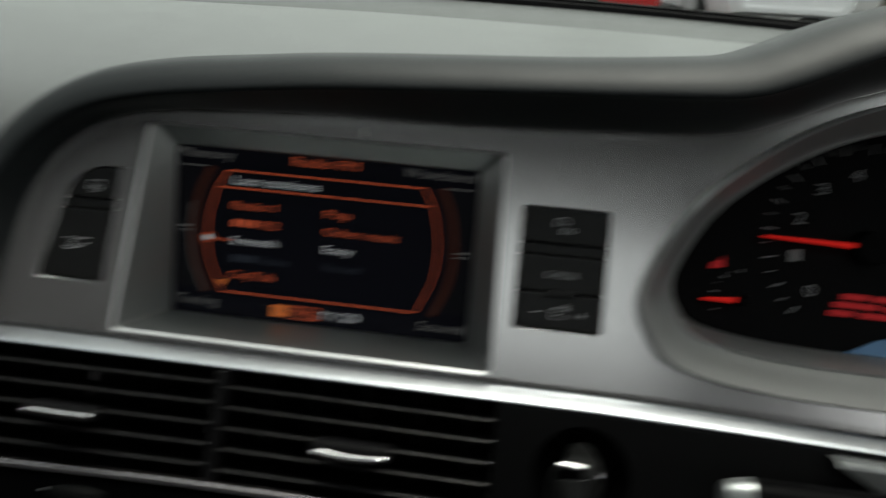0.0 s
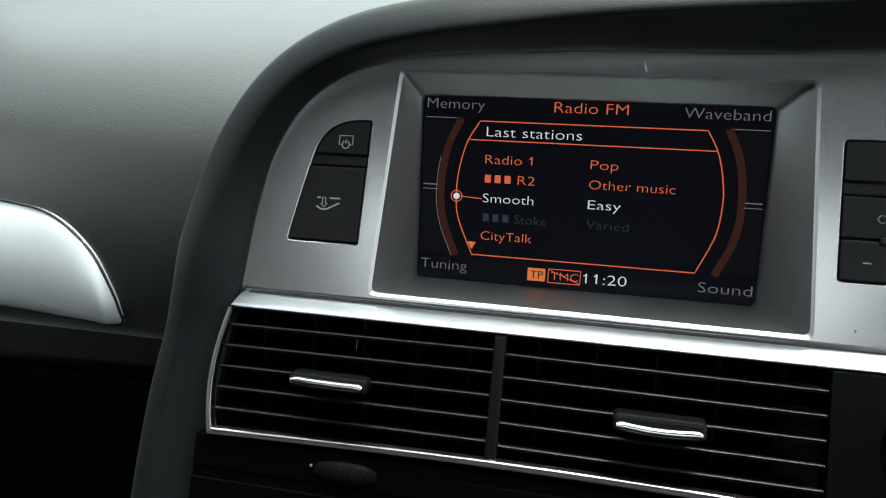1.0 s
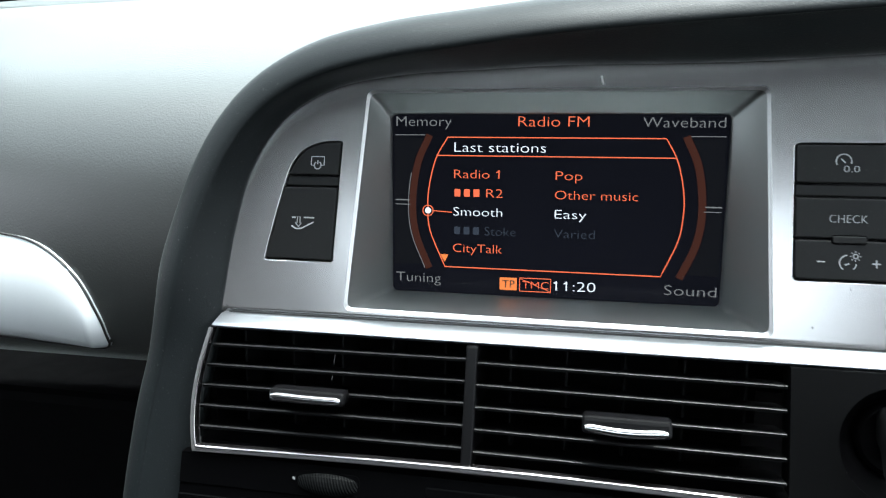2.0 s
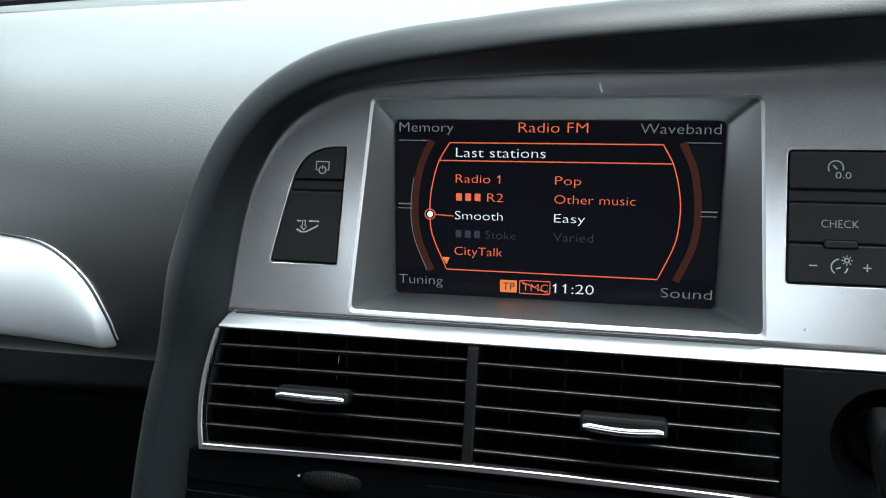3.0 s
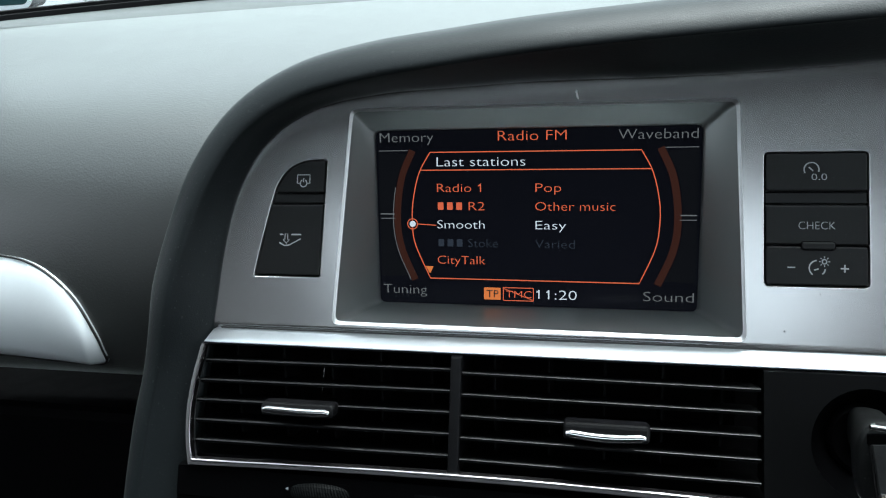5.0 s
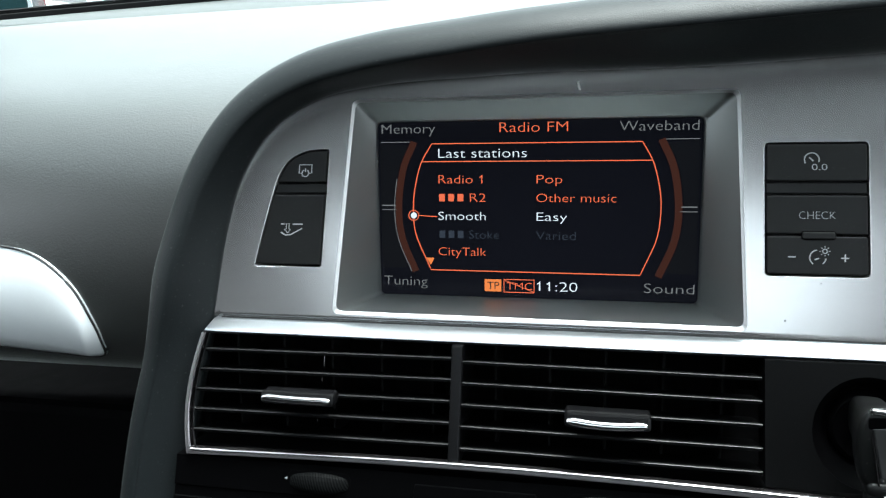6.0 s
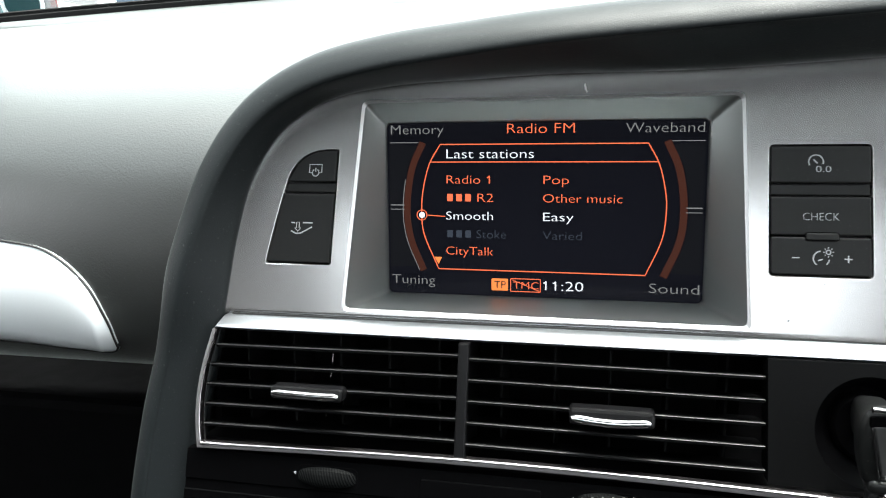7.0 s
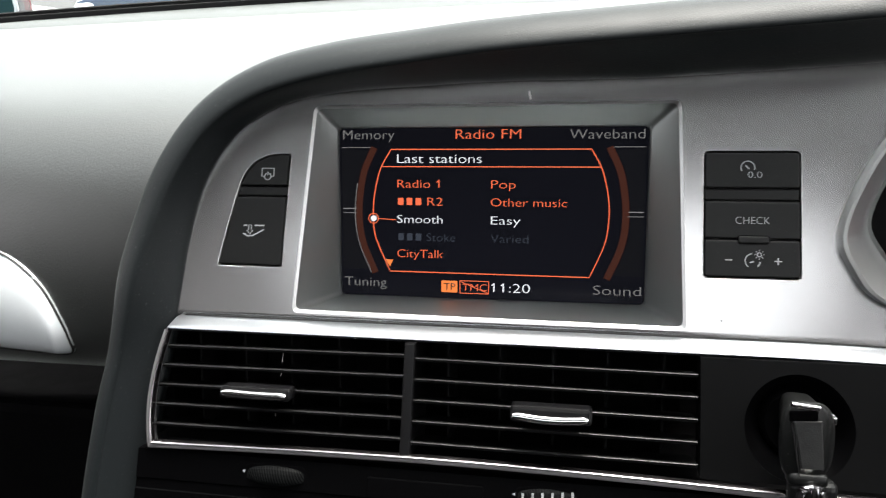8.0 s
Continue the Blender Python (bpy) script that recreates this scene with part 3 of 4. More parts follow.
for s, loop in ((-1, ring_left), (1, ring_right)):
    side_panel = [(x + s * 0.0024, z) for x, z in loop if 0.0122 < z < 0.0765] + [(s * 0.0772, 0.0130), (s * 0.0772, 0.0765)]
    part("lit_side", slab(side_panel, screen, 0.0001, 0.0, 0.00005), BLUE_LIT, display)
    part("lit_line", ribbon([(s * 0.0768, 0.0770), (s * 0.0618, 0.0770)], 0.00035, screen, 0.0002), GREY_LIT, display)
    part("lit_line", ribbon([(s * 0.0768, 0.0452), (s * 0.0695, 0.0452)], 0.00055, screen, 0.0002), GREY_LIT, display)
    part("lit_line", ribbon([(s * 0.0768, 0.0430), (s * 0.0692, 0.0430)], 0.00035, screen, 0.0002), GREY_LIT, display)

# ---------------------------------------------------------------- push buttons
keys = thing("button_unit", (0.121, -0.03, 0.019), "black three-row push button block with white symbols", "button block", group="fascia button blocks")
part("well", plate(rounded(0.1003, 0.0188, 0.1417, 0.0750, 0.0023), [], fascia, -0.0042, -0.006), RUBBER, keys)
b1 = part("button", slab(rounded(0.1014, 0.0586, 0.1406, 0.0740, 0.0012), fascia, 0.0004, -0.0042, 0.0005), BUTTON, keys)
part("blank_bar", slab(rounded(0.1014, 0.0533, 0.1406, 0.0577, 0.0004), fascia, -0.0008, -0.0042, 0.0003), BUTTON, keys)
b2 = part("button", slab(rounded(0.1014, 0.0366, 0.1406, 0.0525, 0.0005), fascia, 0.0004, -0.0042, 0.0005), BUTTON, keys)
b3 = part("button", slab(rounded(0.1014, 0.0201, 0.1406, 0.0357, 0.0012), fascia, 0.0004, -0.0042, 0.0005), BUTTON, keys)
part("light_bar_gap", slab(rounded(0.1148, 0.0342, 0.1284, 0.0380, 0.0012), fascia, 0.0006, -0.002, 0.0001), BLACK, keys, "dark gap round the light bar")
part("light_bar", slab(rounded(0.1152, 0.0346, 0.1280, 0.0376, 0.0010), fascia, 0.0012, -0.002, 0.0005), BUTTON, keys)
part("symbol", ribbon(arc(0.1192, 0.0674, 0.0029, 210, -20, 16), 0.00045, fascia, 0.0004), PRINT, b1)
part("symbol", ribbon([(0.1182, 0.0684), (0.1198, 0.0668)], 0.0005, fascia, 0.0004), PRINT, b1)
part("lettering", text_bm("0.0", 0.1192, 0.0630, 0.0060, 0.0027, fascia, 0.0004, -0.012), PRINT, b1)
part("lettering", text_bm("CHECK", 0.1141, 0.0428, 0.0142, 0.0032, fascia, 0.0004, -0.022), PRINT, b2)
part("symbol", ribbon([(0.1097, 0.0272), (0.1127, 0.0272)], 0.00045, fascia, 0.0004), PRINT, b3)
part("symbol", ribbon([(0.1302, 0.0270), (0.1332, 0.0270)], 0.00045, fascia, 0.0004), PRINT, b3)
part("symbol", ribbon([(0.1317, 0.0255), (0.1317, 0.0285)], 0.00045, fascia, 0.00042), PRINT, b3)
part("symbol", ribbon(arc(0.1212, 0.0270, 0.0031, 235, 95, 14), 0.00045, fascia, 0.0004), PRINT, b3)
part("symbol", ribbon(arc(0.1212, 0.0270, 0.0031, -50, -5, 6), 0.00045, fascia, 0.0004), PRINT, b3)
part("symbol", ribbon([(0.1200, 0.0262), (0.1217, 0.0268)], 0.0005, fascia, 0.0004), PRINT, b3)
part("symbol", ribbon(arc(0.1240, 0.0297, 0.0009, 0, 330, 11), 0.0004, fascia, 0.0004, True), PRINT, b3)
for k in range(8):
    a = k * math.pi / 4
    part("symbol", ribbon([(0.1240 + 0.0015 * math.cos(a), 0.0297 + 0.0015 * math.sin(a)), (0.1240 + 0.0021 * math.cos(a), 0.0297 + 0.0021 * math.sin(a))], 0.0003, fascia, 0.0004), PRINT, b3)

keys2 = thing("button_unit", (-0.113, -0.03, 0.019), "black curved push button pair with white symbols", "button block", group="fascia button blocks")
part("well", plate(LEFT_KEYS, [], fascia, -0.0042, -0.006), RUBBER, keys2)


def left_edge(z):
    return min((p for p in LEFT_KEYS[:29]), key=lambda p: abs(p[1] - z))[0]


def left_key(z0, z1, inset=0.0009):
    n = 8
    side = [(left_edge(z0 + (z1 - z0) * i / n) + inset, z0 + (z1 - z0) * i / n) for i in range(n + 1)]
    right = lambda z: -0.0962 - 0.0012 * (0.073 - z) / 0.054 - inset
    return side + [(right(z1), z1), (right(z0), z0)]


cap_loop = [(x + 0.0009, z - 0.0007) for x, z in LEFT_KEYS[:29] if z > 0.0590]
k1 = part("button", slab([(left_edge(0.0582) + 0.0009, 0.0582)] + cap_loop + [(-0.0972, 0.0728), (-0.0975, 0.0582)], fascia, 0.0004, -0.0042, 0.0004), BUTTON, keys2)
part("blank_bar", slab(left_key(0.0530, 0.0572), fascia, -0.0008, -0.0042, 0.0003), BUTTON, keys2)
k2 = part("button", slab(left_key(0.0192, 0.0521), fascia, 0.0004, -0.0042, 0.0005), BUTTON, keys2)
part("symbol", ribbon([(-0.1098, 0.0625), (-0.1112, 0.0625), (-0.1112, 0.0665), (-0.1048, 0.0665), (-0.1048, 0.0625), (-0.1062, 0.0625)], 0.0005, fascia, 0.0004), PRINT, k1)
part("symbol", ribbon(arc(-0.1080, 0.0625, 0.0017, 120, 420, 14), 0.0005, fascia, 0.0004), PRINT, k1)
part("symbol", ribbon([(-0.1080, 0.0630), (-0.1080, 0.0648)], 0.0005, fascia, 0.0004), PRINT, k1)
part("symbol", ribbon([(-0.1190, 0.0382), (-0.1172, 0.0382)], 0.0006, fascia, 0.0004), PRINT, k2)
part("symbol", ribbon([(-0.1130, 0.0382), (-0.1080, 0.0382)], 0.0006, fascia, 0.0004), PRINT, k2)
part("symbol", ribbon([(-0.1190, 0.0343), (-0.1165, 0.0330), (-0.1140, 0.0332), (-0.1082, 0.0362)], 0.0006, fascia, 0.0004), PRINT, k2)
part("symbol", ribbon([(-0.1163, 0.0384), (-0.1163, 0.0358), (-0.1172, 0.0358), (-0.1154, 0.0340), (-0.1140, 0.0358), (-0.1149, 0.0358), (-0.1149, 0.0384)], 0.00035, fascia, 0.0004, True), PRINT, k2)

# ---------------------------------------------------------------- bright strip and vent frame
strip = thing("trim_strip", (0.05, -0.05, -0.0125), "bright brushed aluminium strip under the fascia", "trim")


def sag(x):
    return -0.0055 * step(0.13, 0.32, x)


rows = []
for i in range(71):
    x = -0.1550 + 0.70 * i / 70
    g = sag(x)
    wide = 1 - 0.25 * step(0.15, 0.28, x)
    prof = [(-0.0067, -0.002), (-0.0068, 0.0030), (-0.0072, 0.0040), (-0.0081, 0.0054), (-0.0090, 0.0068), (-0.0099, 0.0081), (-0.0107, 0.0091), (-0.0112, 0.0092), (-0.0115, 0.0088), (-0.0124, 0.0080), (-0.0124, -0.004)]
    lead = 0.0008 * (1 - step(-0.155, -0.145, x))
    rows.append([fascia(max(x, -0.1496 - 0.35 * (-0.005 - z)), -0.0050 + (z + 0.0050) * wide + g, h - lead) for z, h in prof])
bm = grid_bm(rows)
bm.faces.new([v for v in bm.verts][:11])
smooth(part("strip_face", bm, ALU, strip), 60)

part("shadow_gap", ribbon([(-0.1475 + 0.69 * i / 60, -0.0064 + sag(-0.1475 + 0.69 * i / 60)) for i in range(61)], 0.0008, fascia, 0.0001), RUBBER, strip, "dark joint above the strip")

vent = thing("vent_frame", (-0.03, -0.06, -0.066), "dark twin air vent with a thin chrome surround", "air vent surround")


def frame_edge(z):
    """Left side of the vent frame, bowed."""
    f = (-0.0085 - z) / 0.058
    return -0.1503 - 0.0064 * math.sin(min(1.1, max(0, f)) * 2.5)


def ring_rows(inset, h):
    pts = []
    for i in range(13):
        z = -0.0110 - (0.0658 - inset - 0.0110) * i / 12
        pts.append(lower(frame_edge(z) + inset, z, h))
    for i in range(1, 25):
        x = -0.1536 + inset + (0.30 + 0.1536) * i / 24
        pts.append(lower(x, -0.0658 + inset + 0.0026 * math.sin(math.pi * min(1, i / 15)), h))
    return pts


band = [ring_rows(0.0, -0.006), ring_rows(0.0, 0.0024), ring_rows(0.0003, 0.0029), ring_rows(0.0010, 0.0031), ring_rows(0.0018, 0.0031), ring_rows(0.0022, 0.0026)]
smooth(part("surround_band", grid_bm(band), BAND, vent, "satin grey outer band"), 35)
bead = [ring_rows(0.0021, 0.0016), ring_rows(0.0022, 0.0033), ring_rows(0.0025, 0.0037), ring_rows(0.0028, 0.0035), ring_rows(0.0030, 0.0029), ring_rows(0.0031, 0.0004)]
smooth(part("chrome_bead", grid_bm(bead), BEAD, vent, "fine bright chrome bead"), 60)
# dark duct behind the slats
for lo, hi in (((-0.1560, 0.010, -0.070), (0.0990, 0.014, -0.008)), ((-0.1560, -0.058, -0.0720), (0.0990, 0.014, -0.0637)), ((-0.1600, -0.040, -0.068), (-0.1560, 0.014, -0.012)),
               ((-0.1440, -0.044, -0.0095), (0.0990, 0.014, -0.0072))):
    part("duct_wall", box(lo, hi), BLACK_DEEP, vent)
part("divider", slab(rounded(-0.0306, -0.0625, -0.0256, -0.0122, 0.0006), lower, 0.0022, -0.03, 0.0008), HANDLE, vent)


def vent_unit(name_label, x0, x1, handle_x, handle_z, bowed):
    v = thing("air_vent", ((x0 + x1) / 2, -0.05, -0.062), name_label, "air vent", group="dash air vents")
    for k in range(5):
        zl = -0.0186 - 0.00905 * k
        rows, nose = [], []
        n = 24
        for i in range(n + 1):
            x = x0 + (x1 - x0) * i / n
            if bowed:
                x = max(x, frame_edge(zl) + 0.0036) if i == 0 else x
            z = zl + (0.0012 if bowed else 0.0008) * (i / n) * (1 if bowed else -0.6)
            prof = [(0.022, -0.0050), (0.006, -0.0012), (0.0004, -0.0004), (-0.0003, -0.0008), (-0.0003, -0.0015), (0.0004, -0.0019), (0.006, -0.0028), (0.022, -0.0064)]
            rows.append([lower(x, z + dz, 0) + Vector((0, dy, 0)) for dy, dz in prof])
            nose.append([lower(x, z + dz, 0) + Vector((0, dy, 0)) for dy, dz in ((0.0006, -0.0002), (-0.0001, -0.0001), (-0.0005, -0.0002), (-0.0007, -0.0004), (-0.0005, -0.0007), (0.0006, -0.0008))])
        slat = smooth(part("slat", capped(rows), SLAT, v), 40)
        smooth(part("slat_edge", capped(nose), SLAT_EDGE, slat, "glossier front edge, its highlight put into a lighter colour"), 60)
    # upright guide blades behind the slats
    for k in range(5):
        x = x0 + (x1 - x0) * (k + 0.5) / 5
        part("guide_blade", box((x - 0.0006, -0.038, -0.064), (x + 0.0006, -0.014, -0.012), 0.0002, 1), BLADE, v)
    # lit stretches of a guide blade's front edge, drawn as pale bright rods
    if bowed:
        for z0, z1, dx in ((-0.0212, -0.0251, 0.0238), (-0.0297, -0.0318, 0.0234), (-0.0473, -0.0497, 0.0222)):
            part("blade_glint", rod([lower(handle_x + dx, z0, -0.0035), lower(handle_x + dx - 0.0001, z1, -0.0035)], 0.00014, 6), BEAD, v, "lit stretch of a guide blade's edge, drawn as a thin pale rod")
    h = part("handle", slab(rounded(handle_x - 0.0007, handle_z - 0.0038, handle_x + 0.0342, handle_z + (0.0018 if bowed else 0.0030), 0.0020, 5), lower, 0.0104, 0.0040, 0.0014), HANDLE, v, "black slider tab")
    part("neck", slab(rounded(handle_x + 0.004, handle_z - 0.0036, handle_x + 0.029, handle_z - 0.0014, 0.0010, 3), lower, 0.0045, -0.010, 0.0004), SLAT, v)
    rows = []
    for i in range(17):
        f = i / 16
        x = handle_x + 0.0006 + 0.0318 * f
        z = handle_z - 0.0010 - (0.0003 if bowed else 0.0011) * math.sin(math.pi * f) - 0.0003 * f
        end = 0.55 + 0.45 * min(1, min(f, 1 - f) / 0.06) ** 0.5
        rows.append([lower(x, z + dz * end, hh) for dz, hh in ((0.0017, 0.0098), (0.0017, 0.0107), (0.0013, 0.0113), (0.0005, 0.0116), (-0.0005, 0.0115), (-0.0012, 0.0110), (-0.0015, 0.0098))])
    smooth(part("chrome_edge", capped(rows), CHROME, h, "bright chrome slider edge"), 40)
    return v


vent_unit("black slatted air vent with a chrome-edged slider, curved outer end", -0.1530, -0.0306, -0.1150, -0.0350, True)
vent_unit("black slatted air vent with a chrome-edged slider, beside the ignition", -0.0256, 0.0975, 0.0198, -0.0366, False)

# ---------------------------------------------------------------- lower console panel with thumb wheels
console = thing("console_panel", (0, -0.06, -0.25), "black console panel below the air vents", "console panel")
part("face", box((-0.160, -0.058, -0.125), (0.20, -0.040, -0.0665), 0.002), BLACK, console)
rows = []
for i in range(2):
    x = (-0.160, 0.20)[i]
    rows.append([lower(x, -0.067, -0.004), lower(x, -0.067, 0.0008), lower(x, -0.0800, 0.0008), lower(x, -0.0806, 0.0002), lower(x, -0.0850, 0.0002), lower(x, -0.0853, 0.0008), lower(x, -0.20, 0.0008), lower(x, -0.20, -0.02)])
part("front", grid_bm(rows), SATIN, console)
part("cover_plate", slab(rounded(-0.0450, -0.0800, 0.0080, -0.0712, 0.001), lower, 0.0014, -0.002, 0.0004), SATIN, console)


def thumb_wheel(x0, x1, zc, ticks):
    w = thing("thumb_wheel", ((x0 + x1) / 2, -0.066, zc - 0.005), "black knurled vent thumb wheel" + (" with white level marks" if ticks else ""), "thumb wheel", group="vent thumb wheels")
    rows = []
    n = 44
    for i in range(n + 1):
        f = i / n
        x = x0 + (x1 - x0) * f
        tall = 0.0046 * (0.30 + 0.70 * math.sin(math.pi * min(1, max(0, f))) ** 0.55)
        bulge = 0.0030 * math.sin(math.pi * f) ** 0.7
        rows.append([lower(x, zc - 0.0006 + tall * dz, 0.0004 + bulge * k + (0.00022 if (i + j) % 2 and 0 < j < 8 else 0))
                     for j, (dz, k) in enumerate(((1.0, -0.6), (0.97, 0.3), (0.75, 0.75), (0.4, 0.98), (0.0, 1.05), (-0.4, 0.98), (-0.75, 0.75), (-0.97, 0.3), (-1.0, -0.6)))])
    part("wheel", capped(rows), KNURL, w)
    part("slot", slab(rounded(x0 - 0.0004, zc - 0.0052, x1 + 0.0004, zc + 0.0042, 0.003), lower, 0.0009, -0.002, 0.0001), SATIN, w)
    part("mark", slab([(x0 - 0.0018, zc + 0.0006), (x0 - 0.0006, zc + 0.0012), (x0 - 0.0006, zc)], lower, 0.0014, 0.0, 0.0001), PRINT, w)
    if ticks:
        for k in range(6):
            x = x0 + 0.003 + k * 0.0042
            hgt = 0.0018 + 0.0004 * k
            part("mark", ribbon([(x, zc - 0.0030), (x, zc + 0.0006 + hgt)], 0.0010, lower, 0.0036), PRINT, w)


thumb_wheel(-0.1035, -0.0745, -0.0738, False)
thumb_wheel(0.0225, 0.0490, -0.0738, True)

# ---------------------------------------------------------------- ignition panel, lock and key
ign = thing("ignition_panel", (0.15, -0.055, -0.062), "satin black panel round the ignition lock", "panel")
hole = arc(0.1372, -0.0385, 0.0214, 0, 350, 35)
part("face", plate([(0.0985, -0.0122), (0.0985, -0.0606), (0.30, -0.0618), (0.30, -0.0165), (0.22, -0.0135), (0.16, -0.0122)], [hole], lower, 0.0010, -0.012), IGN_FACE, ign)
rows = []
for r, h in ((0.0214, 0.0008), (0.0206, 0.0002), (0.0175, -0.0040), (0.0150, -0.0075), (0.0142, -0.0080), (0.0135, -0.0060), (0.0120, -0.0050), (0.0100, -0.0055), (0.0, -0.0055)):
    rows.append([lower(0.1372 + max(r, 0.0001) * math.cos(a), -0.0385 + max(r, 0.0001) * math.sin(a), h) for a in [k * math.pi / 20 for k in range(40)]])
smooth(part("lock_bowl", grid_bm(rows, closed=True), SATIN, ign, "dished black lock surround"), 40)

key = thing("car_key", (0.1375, -0.07, -0.05), "dark grey car key in the ignition with chrome fittings", "key")


def key_ring(depth, w, top, bot, cx):
    """A rounded section of the key, wider above."""
    pts = []
    for k in range(28):
        a = 2 * math.pi * k / 28
        c, s = math.cos(a), math.sin(a)
        e = 0.62
        x = math.copysign(abs(c) ** e, c) * w / 2 * (1.0 - 0.10 * (s < 0) * abs(s))
        z = (top + bot) / 2 + math.copysign(abs(s) ** e, s) * (top - bot) / 2
        pts.append(Vector((cx + x, depth, z)))
    return pts


secs = [(-0.046, 0.010, -0.0270, -0.0420, 0.1363), (-0.058, 0.0125, -0.0235, -0.0440, 0.1362), (-0.066, 0.0165, -0.0240, -0.0455, 0.1360), (-0.076, 0.0190, -0.0220, -0.0475, 0.1345),
        (-0.088, 0.0194, -0.0184, -0.0476, 0.1317), (-0.0925, 0.0186, -0.0160, -0.0466, 0.1303), (-0.0950, 0.0168, -0.0160, -0.0450, 0.1295), (-0.0958, 0.0145, -0.0167, -0.0432, 0.1291)]
smooth(part("fob", capped([key_ring(*s) for s in secs]), FOB, key), 60)
TILT_KEY = radians(-4)


def key_plate(name, loop, y0, y1, mat, label="", edge=0.0005):
    """A flat piece on the key's end, turned a little with it."""
    cx, cz = 0.1296, -0.0275
    turned = [(cx + (x - cx) * math.cos(TILT_KEY) + (z - cz) * math.sin(TILT_KEY), cz - (x - cx) * math.sin(TILT_KEY) + (z - cz) * math.cos(TILT_KEY)) for x, z in loop]
    return part(name, slab(turned, lambda x, z, h=0.0: Vector((x, -h, z)), y0, y1, edge), mat, key, label)


key_plate("slot", rounded(0.1236, -0.0224, 0.1334, -0.0184, 0.0005, 2), 0.0964, 0.0930, BLACK)
smooth(part("chrome_bar", rod([(0.1236, -0.0966, -0.0162), (0.1330, -0.0966, -0.0172)], 0.0011, 10), CHROME, key, "chrome bar across the key"), 60)
key_plate("button_pad", [(0.1250, -0.0222), (0.1346, -0.0222), (0.1350, -0.0405), (0.1272, -0.0400)], 0.0966, 0.0930, WORN, "worn grey pad")
key_plate("blade_line", [(0.1240, -0.0225), (0.1247, -0.0222), (0.1268, -0.0430), (0.1264, -0.0430)], 0.0969, 0.0930, CHROME, "thin bright joint", 0.0001)
smooth(part("end_cap", box((0.1240, -0.0972, -0.0472), (0.1378, -0.0900, -0.0418), 0.0022, 4), FOB, key), 50)
part("release_button", box((0.1392, -0.0910, -0.0250), (0.1410, -0.0872, -0.0218), 0.0007), CHROME, key)
part("loop", rod([(0.1322 + 0.0040 * math.cos(a), -0.0965, -0.0512 + 0.0046 * math.sin(a)) for a in [k * math.pi / 10 for k in range(21)]], 0.0015, 8), CHROME, key, "chrome key ring")
smooth(part("ring_link", rod([(0.1322, -0.1000, -0.0455), (0.1326, -0.1012, -0.0490), (0.1330, -0.0995, -0.0530)], 0.0017, 8), CHROME, key), 50)
part("fob_tail", box((0.1255, -0.094, -0.0640), (0.1425, -0.086, -0.0462), 0.003, 3), FOB, key)

# ---------------------------------------------------------------- instrument cluster
cluster = thing("instrument_cluster", (0.36, 0.02, 0.0), "lit instrument cluster with red needles behind a silver ring", "instrument cluster")


def inset(loop, f, to, h):
    cx, cz = 0.36, 0.066
    return [to(cx + (x - cx) * (1 - f * 0.5), cz + (z - cz) * (1 - f), h) for x, z in loop]


def dial_plane(x, z, h=0.0):
    """The plane of the dials, sunk behind the fascia."""
    return Vector((x, 0.012 + 0.235 * z - h, z))


dl = [(p.x, p.y) for p in DIALS]
rows = [inset(dl, 0.0, fascia, -0.004), inset(dl, -0.004, fascia, 0.0030), inset(dl, 0.004, fascia, 0.0060), inset(dl, 0.018, fascia, 0.0064), inset(dl, 0.030, fascia, 0.0046),
        inset(dl, 0.10, fascia, -0.004), inset(dl, 0.15, fascia, -0.013), inset(dl, 0.160, fascia, -0.0135), inset(dl, 0.172, fascia, -0.0125), inset(dl, 0.180, fascia, -0.015), inset(dl, 0.19, fascia, -0.045)]
smooth(part("ring", grid_bm(rows, closed=True), CLUSTER_PAINT, cluster, "silver painted ring with a fine chrome edge"), 40)
part("dial_plate", plate(inset_loop := [(0.36 + (x - 0.36) * 0.94, 0.066 + (z - 0.066) * 0.92) for x, z in dl], [], dial_plane, 0.0, -0.004), BLACK_DEEP, cluster)


def gauge(cx, cz, r, a0, a1, marks, labels, needle_angle, needle_len, tail):
    for k in range(marks + 1):
        a = radians(a0 + (a1 - a0) * k / marks)
        long = k % 2 == 0
        r0 = r * (0.90 if long else 0.94)
        part("scale_mark", ribbon([(cx + r0 * math.cos(a), cz + r0 * math.sin(a)), (cx + r * math.cos(a), cz + r * math.sin(a))], 0.0008 if long else 0.0005, dial_plane, 0.0003), DIAL_PRINT, cluster)
    for s, a in labels:
        a = radians(a)
        part("lettering", text_bm(s, cx + r * 0.70 * math.cos(a) - 0.0022 * len(s), cz + r * 0.70 * math.sin(a) - 0.003, 0.0044 * len(s), 0.0058, dial_plane, 0.0003, 0.0), DIAL_PRINT, cluster)
    a = radians(needle_angle)
    d, nn = Vector((math.cos(a), math.sin(a))), Vector((-math.sin(a), math.cos(a)))
    c = Vector((cx, cz))
    loop = [c + d * tail + nn * 0.0013, c + d * needle_len + nn * 0.0005, c + d * needle_len - nn * 0.0005, c + d * tail - nn * 0.0013]
    part("needle", slab([(q.x, q.y) for q in loop], dial_plane, 0.0050, 0.0030, 0.0003), RED_LIT, cluster, "red needle")
    part("hub", slab(arc(cx, cz, r * 0.16, 0, 345, 23), dial_plane, 0.0065, 0.0, 0.0012), BLACK, cluster)


